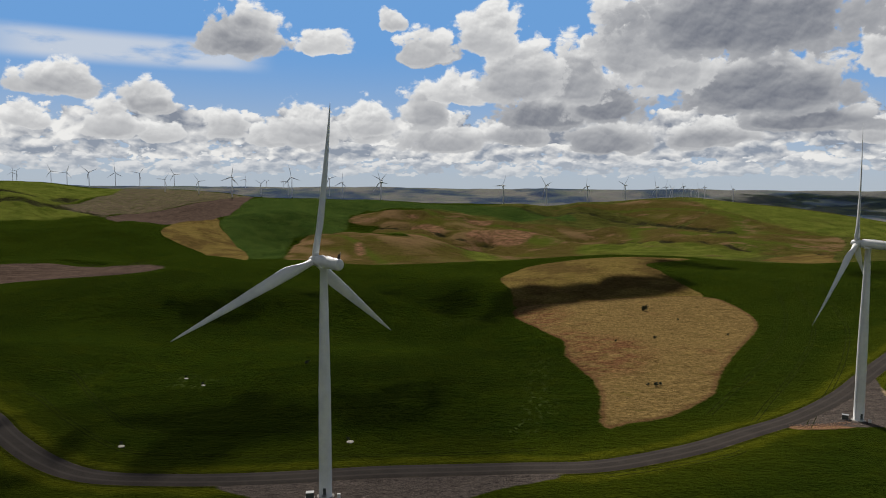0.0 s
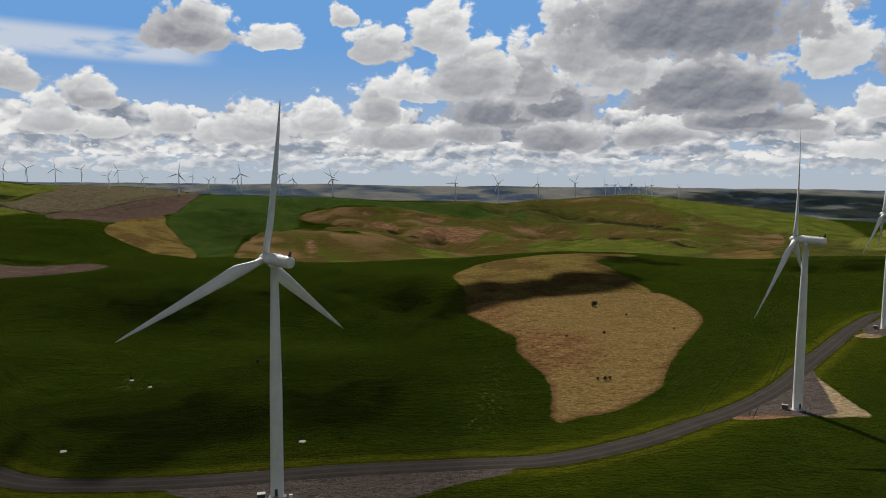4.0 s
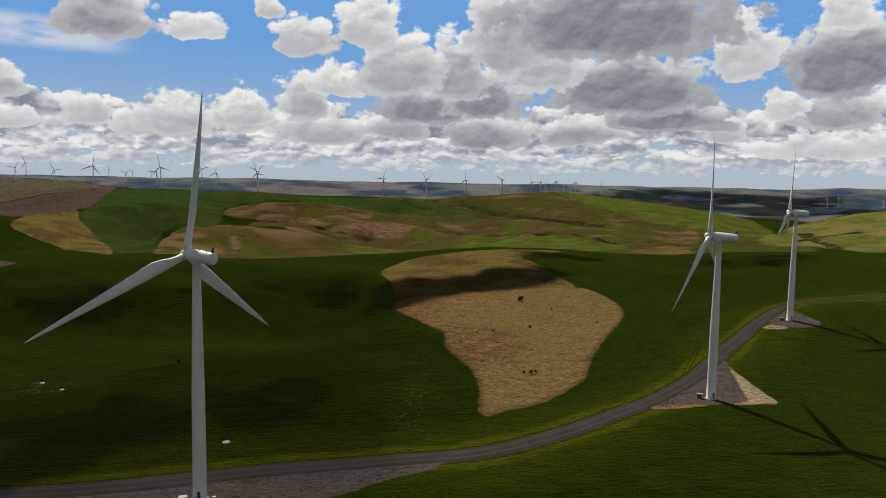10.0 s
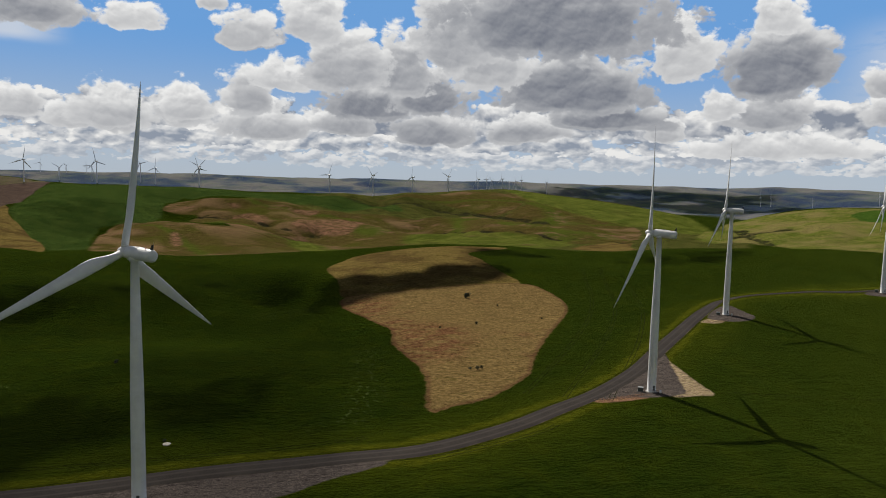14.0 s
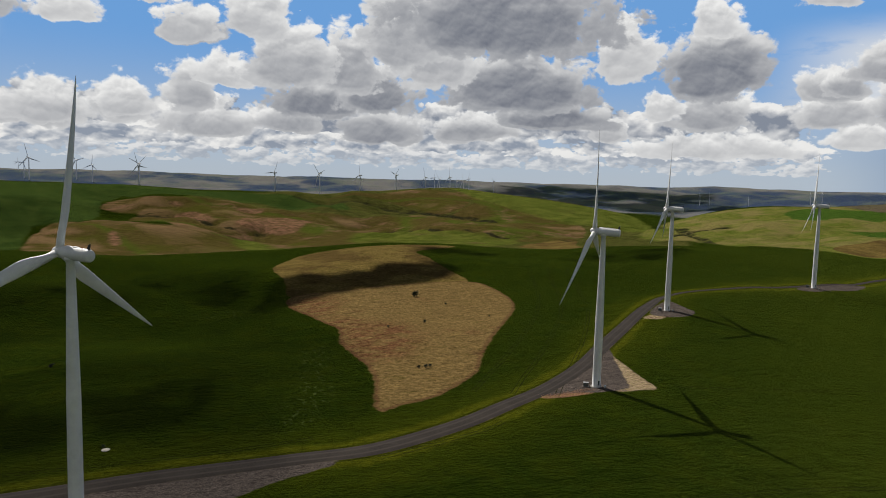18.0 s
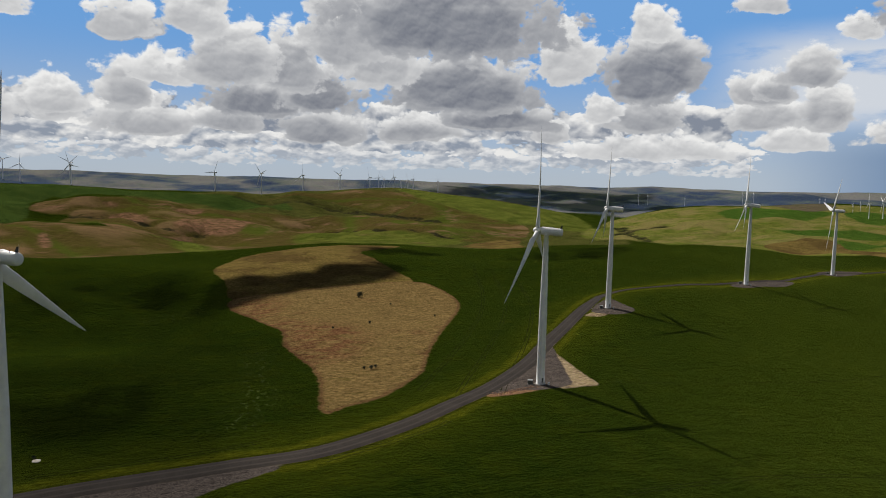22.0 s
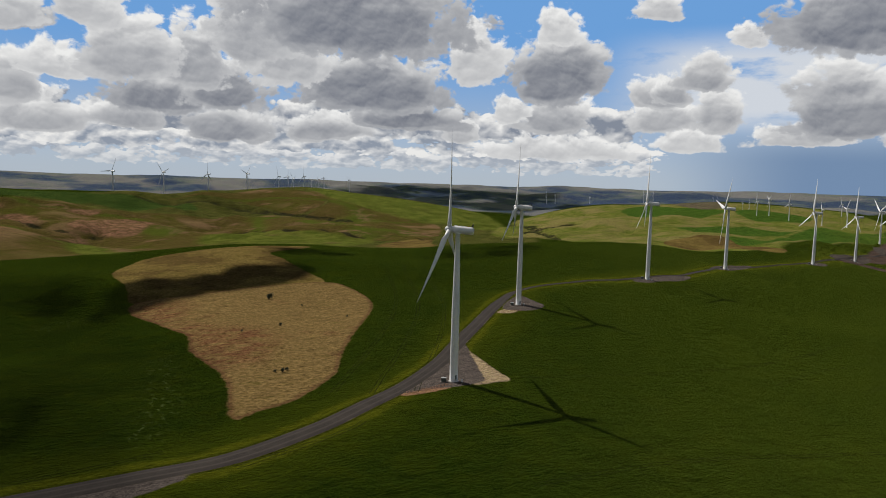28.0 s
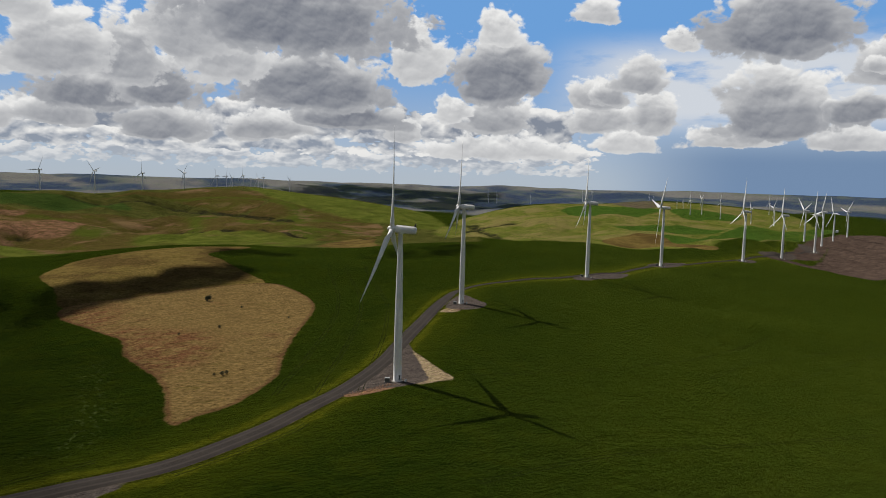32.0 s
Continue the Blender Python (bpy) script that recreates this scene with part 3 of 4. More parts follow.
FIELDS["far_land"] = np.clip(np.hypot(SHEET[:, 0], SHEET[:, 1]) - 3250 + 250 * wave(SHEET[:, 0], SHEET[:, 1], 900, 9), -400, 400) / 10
for kind, values in FIELDS.items():
    ground_me.attributes.new(kind, "FLOAT", "POINT").data.foreach_set("value", values.astype(np.float32))


# ---- materials ----
def material(name, rough=0.6, metal=0.0):
    mat = bpy.data.materials.new(name)
    mat.use_nodes = True
    n = Nodes(mat.node_tree)
    b = mat.node_tree.nodes["Principled BSDF"]
    b.inputs["Roughness"].default_value, b.inputs["Metallic"].default_value = rough, metal
    return mat, n, b


def place(n):
    return n.add("ShaderNodeTexCoord").outputs["Object"]


def bump(n, b, height, strength, distance):
    k = n.add("ShaderNodeBump")
    n.put(k.inputs["Height"], height), n.put(k.inputs["Strength"], strength), n.put(k.inputs["Distance"], distance)
    n.put(b.inputs["Normal"], k.outputs[0])


def land_material():
    mat, n, b = material("farmland", 0.95)
    b.inputs["Specular IOR Level"].default_value = 0.0
    p = place(n)

    def amount(kind, wobble=2.2, soft=1.2, shift=0.0):
        a = n.add("ShaderNodeAttribute", attribute_name=kind).outputs["Fac"]
        a = n.m("MULTIPLY_ADD", n.m("SUBTRACT", n.noise(p, 0.14, 5, 0.65), 0.5), wobble * 2.4, a)
        return n.ramp(a, -soft + shift, soft + shift)

    big, mid, fine = n.noise(p, 0.008, 4, 0.55), n.noise(p, 0.055, 5, 0.6), n.noise(p, 0.42, 6, 0.7)
    grain = n.noise(p, 1.6, 4, 0.75)
    streak = n.noise(n.v("MULTIPLY", p, (0.10, 0.9, 0.3)), 1.0, 5, 0.65)
    # growing wheat: deep green, thinner and yellower in places, drill rows, flattened patches
    c = n.mix(n.ramp(big, 0.35, 0.65), (0.018, 0.035, 0.003), (0.030, 0.046, 0.004))
    c = n.mix(n.m("MULTIPLY", n.ramp(mid, 0.42, 0.72), 0.6), c, (0.066, 0.070, 0.006))
    c = n.mix(n.ramp(fine, 0.40, 0.62, 0.0, 0.6), c, (0.012, 0.024, 0.0032))
    c = n.mix(n.ramp(streak, 0.52, 0.74, 0.0, 0.5), c, (0.058, 0.073, 0.008))
    tuft = n.noise(n.v("MULTIPLY", p, (0.30, 0.9, 0.3)), 1.3, 4, 0.7)
    c = n.mix(n.ramp(tuft, 0.52, 0.72, 0.0, 0.45), c, (0.066, 0.08, 0.010))
    c = n.mix(n.ramp(tuft, 0.46, 0.30, 0.0, 0.6), c, (0.008, 0.015, 0.003))
    flat_bits = n.ramp(n.noise(n.v("MULTIPLY", p, (0.5, 0.22, 1)), 0.9, 5, 0.7), 0.54, 0.62)
    lodged = n.m("MULTIPLY", n.ramp(n.noise(p, 0.022, 3, 0.5), 0.66, 0.72), flat_bits)
    lodged = n.m("MAXIMUM", n.m("MULTIPLY", lodged, 0.5), n.m("MULTIPLY", amount("lodged", 8, 8), flat_bits))
    c = n.mix(n.m("MULTIPLY", lodged, 0.75), c, (0.15, 0.17, 0.07))
    # narrow yellow-green sides of the road
    side = n.add("ShaderNodeAttribute", attribute_name="road_side").outputs["Fac"]
    verge = n.ramp(n.m("MULTIPLY_ADD", n.m("SUBTRACT", mid, 0.5), 12, side), 14.5, 9.5)
    c = n.mix(n.m("MULTIPLY", verge, 0.8), c, n.mix(n.ramp(tuft, 0.35, 0.65), (0.10, 0.092, 0.010), (0.23, 0.20, 0.020)))
    c = n.mix(n.m("MULTIPLY", n.ramp(side, 7.6, 6.6), 0.8), c, (0.022, 0.018, 0.010))
    wide = n.ramp(n.m("MULTIPLY_ADD", n.m("SUBTRACT", big, 0.5), 60, side), 42, 12, 0.0, 0.28)
    c = n.mix(wide, c, (0.14, 0.135, 0.012))
    c = n.v("MULTIPLY", c, (0.42, 0.49, 0.33))
    # thin olive-green pasture behind the wheat
    c = n.mix(amount("pasture", 12, 10), c, n.mix(n.ramp(n.noise(p, 0.03, 6, 0.68), 0.36, 0.64), (0.036, 0.040, 0.010), (0.078, 0.072, 0.020)))
    # wheat on the far hill, its colour made bluer to stand in for haze
    c = n.mix(amount("hazed_wheat", 6, 5), c, n.mix(n.ramp(n.noise(p, 0.03, 5, 0.6), 0.35, 0.68), (0.020, 0.040, 0.009), (0.040, 0.062, 0.014)))
    # rough pasture, olive and light
    rough_grass = n.mix(n.ramp(fine, 0.35, 0.68), (0.068, 0.054, 0.017), (0.13, 0.090, 0.034))
    rough_grass = n.mix(n.ramp(mid, 0.5, 0.72, 0.0, 0.7), rough_grass, (0.16, 0.098, 0.050))
    rough_grass = n.mix(n.ramp(big, 0.5, 0.66, 0.0, 0.8), rough_grass, (0.085, 0.082, 0.018))
    rough_grass = n.v("MULTIPLY", rough_grass, (0.76, 0.80, 0.66))
    gully = n.add("ShaderNodeAttribute", attribute_name="gully").outputs["Fac"]
    rough_grass = n.mix(n.ramp(n.m("MULTIPLY_ADD", n.m("SUBTRACT", mid, 0.5), 0.25, gully), 0.24, 0.02, 0.0, 0.85), rough_grass, (0.062, 0.082, 0.012))
    rough_grass = n.mix(n.ramp(n.m("MULTIPLY_ADD", n.m("SUBTRACT", fine, 0.5), 0.3, gully), 0.55, 0.95, 0.0, 0.7), rough_grass, (0.20, 0.125, 0.065))
    scree = n.m("MULTIPLY", n.ramp(n.noise(p, 0.0085, 3, 0.5), 0.55, 0.63), n.ramp(n.noise(n.v("MULTIPLY", p, (0.5, 1, 1)), 0.07, 6, 0.75), 0.44, 0.58))
    rough_grass = n.mix(n.m("MULTIPLY", scree, 0.8), rough_grass, (0.20, 0.115, 0.068))
    c = n.mix(amount("olive", 4, 4), c, rough_grass)
    c = n.mix(amount("bare", 9, 7), c, n.mix(n.ramp(n.noise(p, 0.06, 6, 0.75), 0.4, 0.62), (0.10, 0.060, 0.028), (0.23, 0.125, 0.075)))
    lime = n.mix(n.ramp(n.noise(p, 0.025, 6, 0.65), 0.38, 0.62), (0.055, 0.075, 0.010), (0.115, 0.13, 0.022))
    lime = n.mix(n.ramp(fine, 0.45, 0.7, 0.0, 0.6), lime, (0.10, 0.09, 0.03))
    c = n.mix(n.m("MULTIPLY", amount("light", 22, 14), n.ramp(n.noise(p, 0.011, 5, 0.6), 0.30, 0.48, 0.45, 1.0)), c, lime)
    meadow = n.mix(n.ramp(mid, 0.38, 0.66), (0.075, 0.098, 0.014), (0.155, 0.150, 0.036))
    meadow = n.mix(n.ramp(big, 0.42, 0.62), meadow, (0.185, 0.155, 0.055))
    c = n.mix(amount("meadow", 8, 8), c, meadow)
    c = n.mix(amount("green", 5, 3), c, n.mix(n.ramp(mid, 0.3, 0.7), (0.030, 0.072, 0.010), (0.05, 0.09, 0.014)))
    # dry grass, straw coloured, with bare reddish patches on the lower slope
    straw = n.mix(n.ramp(fine, 0.3, 0.68), (0.16, 0.128, 0.036), (0.31, 0.245, 0.088))
    straw = n.mix(n.ramp(mid, 0.45, 0.7, 0.0, 0.6), straw, (0.15, 0.135, 0.035))
    straw = n.mix(n.ramp(streak, 0.5, 0.75, 0.0, 0.5), straw, (0.33, 0.255, 0.11))
    straw = n.mix(n.ramp(n.noise(p, 0.018, 4, 0.6), 0.42, 0.6, 0.0, 0.75), straw, n.mix(n.ramp(fine, 0.3, 0.68), (0.085, 0.072, 0.022), (0.16, 0.105, 0.05)))
    straw = n.v("MULTIPLY", straw, (0.66, 0.60, 0.55))
    c = n.mix(amount("dry"), c, straw)
    bare = n.mix(n.ramp(fine, 0.32, 0.66), (0.14, 0.062, 0.038), (0.32, 0.185, 0.105))
    reddish = n.m("MULTIPLY", amount("red_patch", 16, 14), n.ramp(n.noise(n.v("MULTIPLY", p, (0.5, 1, 1)), 0.12, 5, 0.7), 0.36, 0.6))
    reddish = n.m("MAXIMUM", reddish, n.ramp(n.noise(p, 0.016, 5, 0.65), 0.56, 0.70, 0.0, 0.55))
    stubble = n.mix(n.m("SUBTRACT", 1.0, reddish), bare, n.mix(n.ramp(fine, 0.3, 0.7), (0.20, 0.15, 0.062), (0.38, 0.285, 0.14)))
    stubble = n.mix(n.ramp(n.noise(n.v("MULTIPLY", p, (0.35, 1.0, 1)), 0.10, 5, 0.7), 0.56, 0.72, 0.0, 0.65), stubble, (0.155, 0.145, 0.042))
    c = n.mix(amount("dry_red"), c, n.v("MULTIPLY", stubble, (0.62, 0.56, 0.46)))
    ring = n.m("MULTIPLY", amount("dry_red", 2.2, 1.2), n.m("SUBTRACT", 1.0, amount("dry_red", 3.0, 1.5, 2.4)))
    c = n.mix(n.m("MULTIPLY", ring, 0.5), c, (0.10, 0.042, 0.024))
    tilled = n.mix(n.ramp(n.noise(n.v("MULTIPLY", p, (0.05, 0.4, 1)), 0.5, 5, 0.6), 0.3, 0.7), (0.066, 0.046, 0.037), (0.118, 0.084, 0.066))
    c = n.mix(amount("plough", 5, 4), c, tilled)
    c = n.mix(amount("heath", 8, 6), c, n.mix(n.ramp(mid, 0.35, 0.65), (0.062, 0.056, 0.034), (0.135, 0.098, 0.075)))
    stones = n.mix(n.ramp(grain, 0.35, 0.7), (0.06, 0.05, 0.045), (0.145, 0.12, 0.104))
    c = n.mix(amount("pale", 1.6, 0.8), c, n.mix(n.ramp(fine, 0.3, 0.65), (0.17, 0.115, 0.07), (0.44, 0.335, 0.21)))
    c = n.mix(amount("rubble_soil", 1.6, 0.8), c, n.mix(n.ramp(grain, 0.4, 0.62), (0.15, 0.08, 0.05), (0.40, 0.22, 0.13)))
    c = n.mix(amount("gravel", 1.4, 0.7), c, stones)
    # distant land: aerial haze and cloud shade put into its blue-grey colours
    hazy_land = n.mix(n.ramp(n.noise(n.v("MULTIPLY", p, (1.0, 0.55, 1)), 0.0022, 5, 0.55), 0.44, 0.56), (0.040, 0.058, 0.115), (0.165, 0.160, 0.165))
    hazy_land = n.mix(n.ramp(n.noise(p, 0.005, 6, 0.6), 0.50, 0.64, 0.0, 0.7), hazy_land, (0.115, 0.135, 0.125))
    c = n.mix(amount("far_land", 12, 6), c, hazy_land)
    # dark patches where the creeks, banks and gullies are cut deep
    fold_depth = n.add("ShaderNodeAttribute", attribute_name="fold").outputs["Fac"]
    c = n.mix(n.m("MULTIPLY", n.ramp(fold_depth, 2.6, 4.6), n.ramp(n.noise(p, 0.05, 5, 0.7), 0.35, 0.5)), c, (0.024, 0.022, 0.012))
    clump = n.noise(n.v("MULTIPLY", p, (0.45, 1.0, 0.5)), 0.75, 6, 0.78)
    tussock = n.noise(n.v("MULTIPLY", p, (0.55, 1.0, 0.5)), 0.12, 6, 0.75)
    c = n.mix(n.ramp(clump, 0.50, 0.36, 0.0, 0.75), c, n.v("MULTIPLY", c, (0.34, 0.34, 0.34)))
    c = n.mix(n.ramp(clump, 0.54, 0.70, 0.0, 0.6), c, n.v("MULTIPLY", c, (1.9, 1.8, 1.7)))
    c = n.mix(n.ramp(tussock, 0.50, 0.36, 0.0, 0.55), c, n.v("MULTIPLY", c, (0.55, 0.55, 0.55)))
    c = n.mix(n.ramp(tussock, 0.54, 0.68, 0.0, 0.45), c, n.v("MULTIPLY", c, (1.45, 1.4, 1.35)))
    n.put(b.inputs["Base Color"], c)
    # leaf tips of the standing crop catch light at a low angle; bare and dry ground does not
    bald = n.m("MAXIMUM", n.m("MAXIMUM", amount("dry_red"), amount("dry")), n.m("MAXIMUM", amount("gravel"), amount("plough", 5, 4)))
    n.put(b.inputs["Sheen Weight"], n.m("MULTIPLY_ADD", n.m("MAXIMUM", bald, n.m("MULTIPLY", amount("olive", 4, 4), 0.6)), -0.32, 0.32))
    b.inputs["Sheen Roughness"].default_value = 0.22
    b.inputs["Sheen Tint"].default_value = (0.49, 0.61, 0.08, 1)
    bump(n, b, n.m("ADD", n.m("MULTIPLY", fine, 1.2), n.m("ADD", n.m("MULTIPLY", clump, 1.6), n.m("MULTIPLY", tussock, 5.0))), 0.9, 0.6)
    return mat


LAND = land_material()
ground_me.materials.append(LAND)
ground = tagged(new("ground", ground_me), "rolling farmland with green wheat and dry grass", "ground", kind="structure")


def road_material():
    mat, n, b = material("gravel_road", 0.95)
    b.inputs["Specular IOR Level"].default_value = 0.08
    p = place(n)
    across = n.add("ShaderNodeAttribute", attribute_name="across").outputs["Fac"]
    grain, patch = n.noise(p, 2.2, 5, 0.75), n.noise(p, 0.09, 5, 0.6)
    c = n.mix(n.ramp(grain, 0.3, 0.7), (0.020, 0.0165, 0.0145), (0.040, 0.033, 0.028))
    c = n.mix(n.ramp(patch, 0.4, 0.7, 0.0, 0.5), c, (0.048, 0.040, 0.034))
    tracks = n.ramp(n.m("ABSOLUTE", n.m("SUBTRACT", n.m("ABSOLUTE", across), 0.36)), 0.14, 0.04)
    c = n.mix(n.m("MULTIPLY", tracks, 0.45), c, (0.066, 0.055, 0.046))
    edge = n.ramp(n.m("MULTIPLY_ADD", n.m("SUBTRACT", patch, 0.5), 0.5, n.m("ABSOLUTE", across)), 0.80, 0.97)
    c = n.mix(n.m("MULTIPLY", edge, 0.7), c, (0.105, 0.085, 0.05))
    n.put(b.inputs["Base Color"], c)
    bump(n, b, grain, 0.5, 0.1)
    return mat


def strip(name, line, width, lift, mat, cols=7):
    """A draped band along a plan line."""
    line = np.array(line, float)
    fwd = np.gradient(line, axis=0)
    side = np.stack([fwd[:, 1], -fwd[:, 0]], 1) / np.hypot(*fwd.T)[:, None]
    a = np.linspace(-1, 1, cols)
    width = np.reshape(width, (-1, 1))
    xs, ys = line[:, :1] + side[:, :1] * a * width / 2, line[:, 1:] + side[:, 1:] * a * width / 2
    zs = ground_z(xs.ravel(), ys.ravel()).reshape(xs.shape) + lift * (1 - 1.6 * (np.abs(a) > 0.99))
    me = grid_mesh(name, xs[:, ::-1], ys[:, ::-1], zs[:, ::-1], False)
    me.attributes.new("across", "FLOAT", "POINT").data.foreach_set("value", np.tile(a, len(line)).astype(np.float32))
    me.materials.append(mat)
    return new(name, me)


dense = rounded(ROAD, False, 3)
broad = np.interp([q[0] for q in dense], [330, 410], [12.4, 6.0])
tagged(strip("road", dense, broad, 0.22, road_material()), "grey gravel service road curving between the fields", "road", kind="structure")

# paired wheel tracks pressed into the wheat
RUT, _n_, _b_ = material("pressed_wheat", 0.95)
_b_.inputs["Specular IOR Level"].default_value = 0.0
_n_.put(_b_.inputs["Base Color"], _n_.mix(_n_.ramp(_n_.noise(place(_n_), 0.5, 5, 0.7), 0.35, 0.65), (0.010, 0.013, 0.004), (0.028, 0.032, 0.010)))
TRACKS = [[(345, 720), (328, 685), (295, 598), (255, 517), (207, 438), (172, 387), (147, 353), (125, 321)],
          [(-260, 372), (-224, 353), (-206, 348), (-175, 316), (-144, 286), (-121, 270), (-84, 266), (-50, 265), (0, 268), (40, 275)],
          [(150, 190), (217, 182.6), (272, 168), (354, 145)], [(400, 215), (441, 222), (503, 231), (543, 234), (620, 232)],
          [(360, 240), (383, 247), (446, 259), (512, 255), (596, 247)], [(122, 275), (112, 268), (87, 258), (60, 249)], [(225, 300), (290, 280), (380, 275), (520, 300)]]
TRACKS += [[(x + d, y - 0.55 * d) for x, y in TRACKS[0]] for d in (17, 36)] + [[(x * 0.9 - 20, y * 1.12 - 5) for x, y in TRACKS[1][1:8]]]
for line in TRACKS:
    path = np.array(rounded(line, False, 8), float)
    step = np.gradient(path, axis=0)
    out = np.stack([step[:, 1], -step[:, 0]], 1) / np.hypot(*step.T)[:, None]
    for half in (-1.15, 1.15):
        tagged(strip("wheel_track", path + out * half, 0.55, 0.06, RUT, 3), "dark tractor wheel track pressed into wheat", "track", kind="structure")


# ---- clouds overhead that shade parts of the land ----
def cloud_material():
    mat, n, b = material("cloud", 1.0)
    b.inputs["Specular IOR Level"].default_value = 0.0
    n.put(b.inputs["Base Color"], n.mix(n.ramp(n.noise(place(n), 0.01, 5), 0.3, 0.7), (0.78, 0.78, 0.79), (0.88, 0.88, 0.88)))
    thin = n.add("ShaderNodeBsdfTransparent")
    half = n.add("ShaderNodeMixShader")
    n.put(half.inputs[0], 0.09), n.put(half.inputs[1], thin.outputs[0]), n.put(half.inputs[2], b.outputs[0])
    n.put(mat.node_tree.nodes["Material Output"].inputs[0], half.outputs[0])
    return mat


CLOUD = cloud_material()


def cloud(outline, height, count, seed, puff):
    """A heap cloud whose shadow falls on the plan outline."""
    rng = random.Random(seed)
    away = TO_SUN * (height / TO_SUN.z)
    line = rounded(outline, True, 4)
    lo, hi = np.min(line, 0), np.max(line, 0)
    spots = np.array([(rng.uniform(lo[0], hi[0]), rng.uniform(lo[1], hi[1])) for _ in range(count * 5)])
    d, inside = edge_distance(spots, line, True)
    keep = [(s, e) for s, e, i in zip(spots, d, inside) if i][:count]
    ball = bmesh.new()
    bmesh.ops.create_icosphere(ball, subdivisions=2, radius=1)
    bv = np.array([v.co for v in ball.verts])
    bf = np.array([[v.index for v in f.verts] for f in ball.faces])
    ball.free()
    verts, faces = [], []
    for k, (s, e) in enumerate(keep):
        r = min(puff * rng.uniform(0.5, 1.0), 0.25 * puff + 0.85 * e)
        tall = rng.uniform(0.35, 0.6)
        verts.append(bv * (r, r, r * tall) * (1 + 0.12 * np.sin(bv[:, :1] * 5 + k)) + (s[0] + away.x, s[1] + away.y, height + r * tall * 0.6))
        faces.append(bf + len(bv) * k)
    me = bpy.data.meshes.new("cloud")
    me.from_pydata(np.concatenate(verts).tolist(), [], np.concatenate(faces).tolist())
    me.polygons.foreach_set("use_smooth", np.ones(len(me.polygons), bool))
    me.materials.append(CLOUD)
    return tagged(new("cloud", me), "white heap cloud drifting over the fields", "cloud", kind="structure")


# the first lies over the wheat crest, the second, thin, over the wheat nearer by
cloud([(-200, 560), (-90, 520), (20, 500), (66, 540), (60, 640), (55, 740), (10, 800), (-100, 800), (-190, 720)], 700, 34, 1, 60)
cloud([(-420, 250), (-330, 150), (-150, 120), (-20, 170), (25, 262), (64, 330), (75, 420), (60, 500), (-100, 520), (-250, 700), (-400, 700), (-460, 450)], 700, 52, 6, 80)
cloud([(60, 610), (130, 640), (190, 655), (245, 690), (250, 735), (190, 725), (130, 700), (60, 690)], 760, 110, 2, 34)
cloud([(235, 800), (300, 790), (350, 830), (340, 870), (270, 860)], 800, 40, 3, 28)
cloud([(420, 750), (520, 700), (600, 740), (620, 800), (540, 830), (450, 810)], 800, 60, 4, 30)
cloud([(1500, 3900), (1800, 3000), (2200, 2700), (2700, 3100), (2800, 3600), (2200, 4200)], 2100, 220, 5, 150)


# ---- wind turbines ----
def paint_material(name, tint, rough):
    mat, n, b = material(name, rough)
    p = place(n)
    c = n.mix(n.ramp(n.noise(p, 0.35, 5, 0.6), 0.35, 0.7), tint, tuple(v * 0.9 for v in tint))
    runs = n.noise(n.v("MULTIPLY", p, (2.2, 2.2, 0.06)), 1.0, 5, 0.65)
    c = n.mix(n.ramp(runs, 0.55, 0.8, 0.0, 0.35), c, (0.52, 0.50, 0.46))
    n.put(b.inputs["Base Color"], c)
    n.put(b.inputs["Roughness"], n.ramp(n.noise(p, 1.3, 4), 0.3, 0.7, rough - 0.06, rough + 0.12))
    return mat


def plain_material(name, tint, rough=0.6, metal=0.0, grain=1.0):
    mat, n, b = material(name, rough, metal)
    k = n.ramp(n.noise(place(n), 3.0 / grain, 5, 0.65), 0.3, 0.7)
    n.put(b.inputs["Base Color"], n.mix(k, tuple(v * 0.72 for v in tint), tuple(min(v * 1.2, 0.95) for v in tint)))
    return mat


WHITE = paint_material("tower_paint", (0.80, 0.80, 0.79), 0.42)
BLADE = paint_material("blade_gelcoat", (0.78, 0.785, 0.78), 0.38)
DARK = plain_material("dark_plastic", (0.03, 0.03, 0.032), 0.5)
GREEN_BOX = plain_material("transformer_paint", (0.07, 0.085, 0.075), 0.5)
STEEL = plain_material("galvanised_steel", (0.42, 0.43, 0.44), 0.45, 0.8)
CONCRETE = plain_material("concrete", (0.24, 0.225, 0.205), 0.9)
RED = plain_material("lamp_glass", (0.45, 0.03, 0.02), 0.2)


def mesh_of(name, bm, mat):
    me = bpy.data.meshes.new(name)
    bm.to_mesh(me)
    bm.free()
    me.materials.append(mat)
    return me


def part(name, bm, mat, parent, label="", m=None):
    ob = new(name, mesh_of(name, bm, mat))
    ob.parent = parent
    if m is not None:
        ob.matrix_basis = m
    return tagged(ob, label)


def thing(name, label, category, m=None, group="", kind=""):
    ob = new(name)
    ob.empty_display_size = 0.5
    if m is not None:
        ob.matrix_basis = m
    return tagged(ob, label, category, group, kind)


def lathe(profile, segments=32, smooth=True):
    """A turned body round z from (radius, height) pairs."""
    bm, rings = bmesh.new(), []
    for r, z in profile:
        rings.append([bm.verts.new((r * math.cos(math.tau * k / segments), r * math.sin(math.tau * k / segments), z)) for k in range(segments)])
    for a, b in zip(rings, rings[1:]):
        for k in range(segments):
            bm.faces.new((a[k], a[(k + 1) % segments], b[(k + 1) % segments], b[k])).smooth = smooth
    bm.faces.new(rings[0][::-1]), bm.faces.new(rings[-1])
    return bm


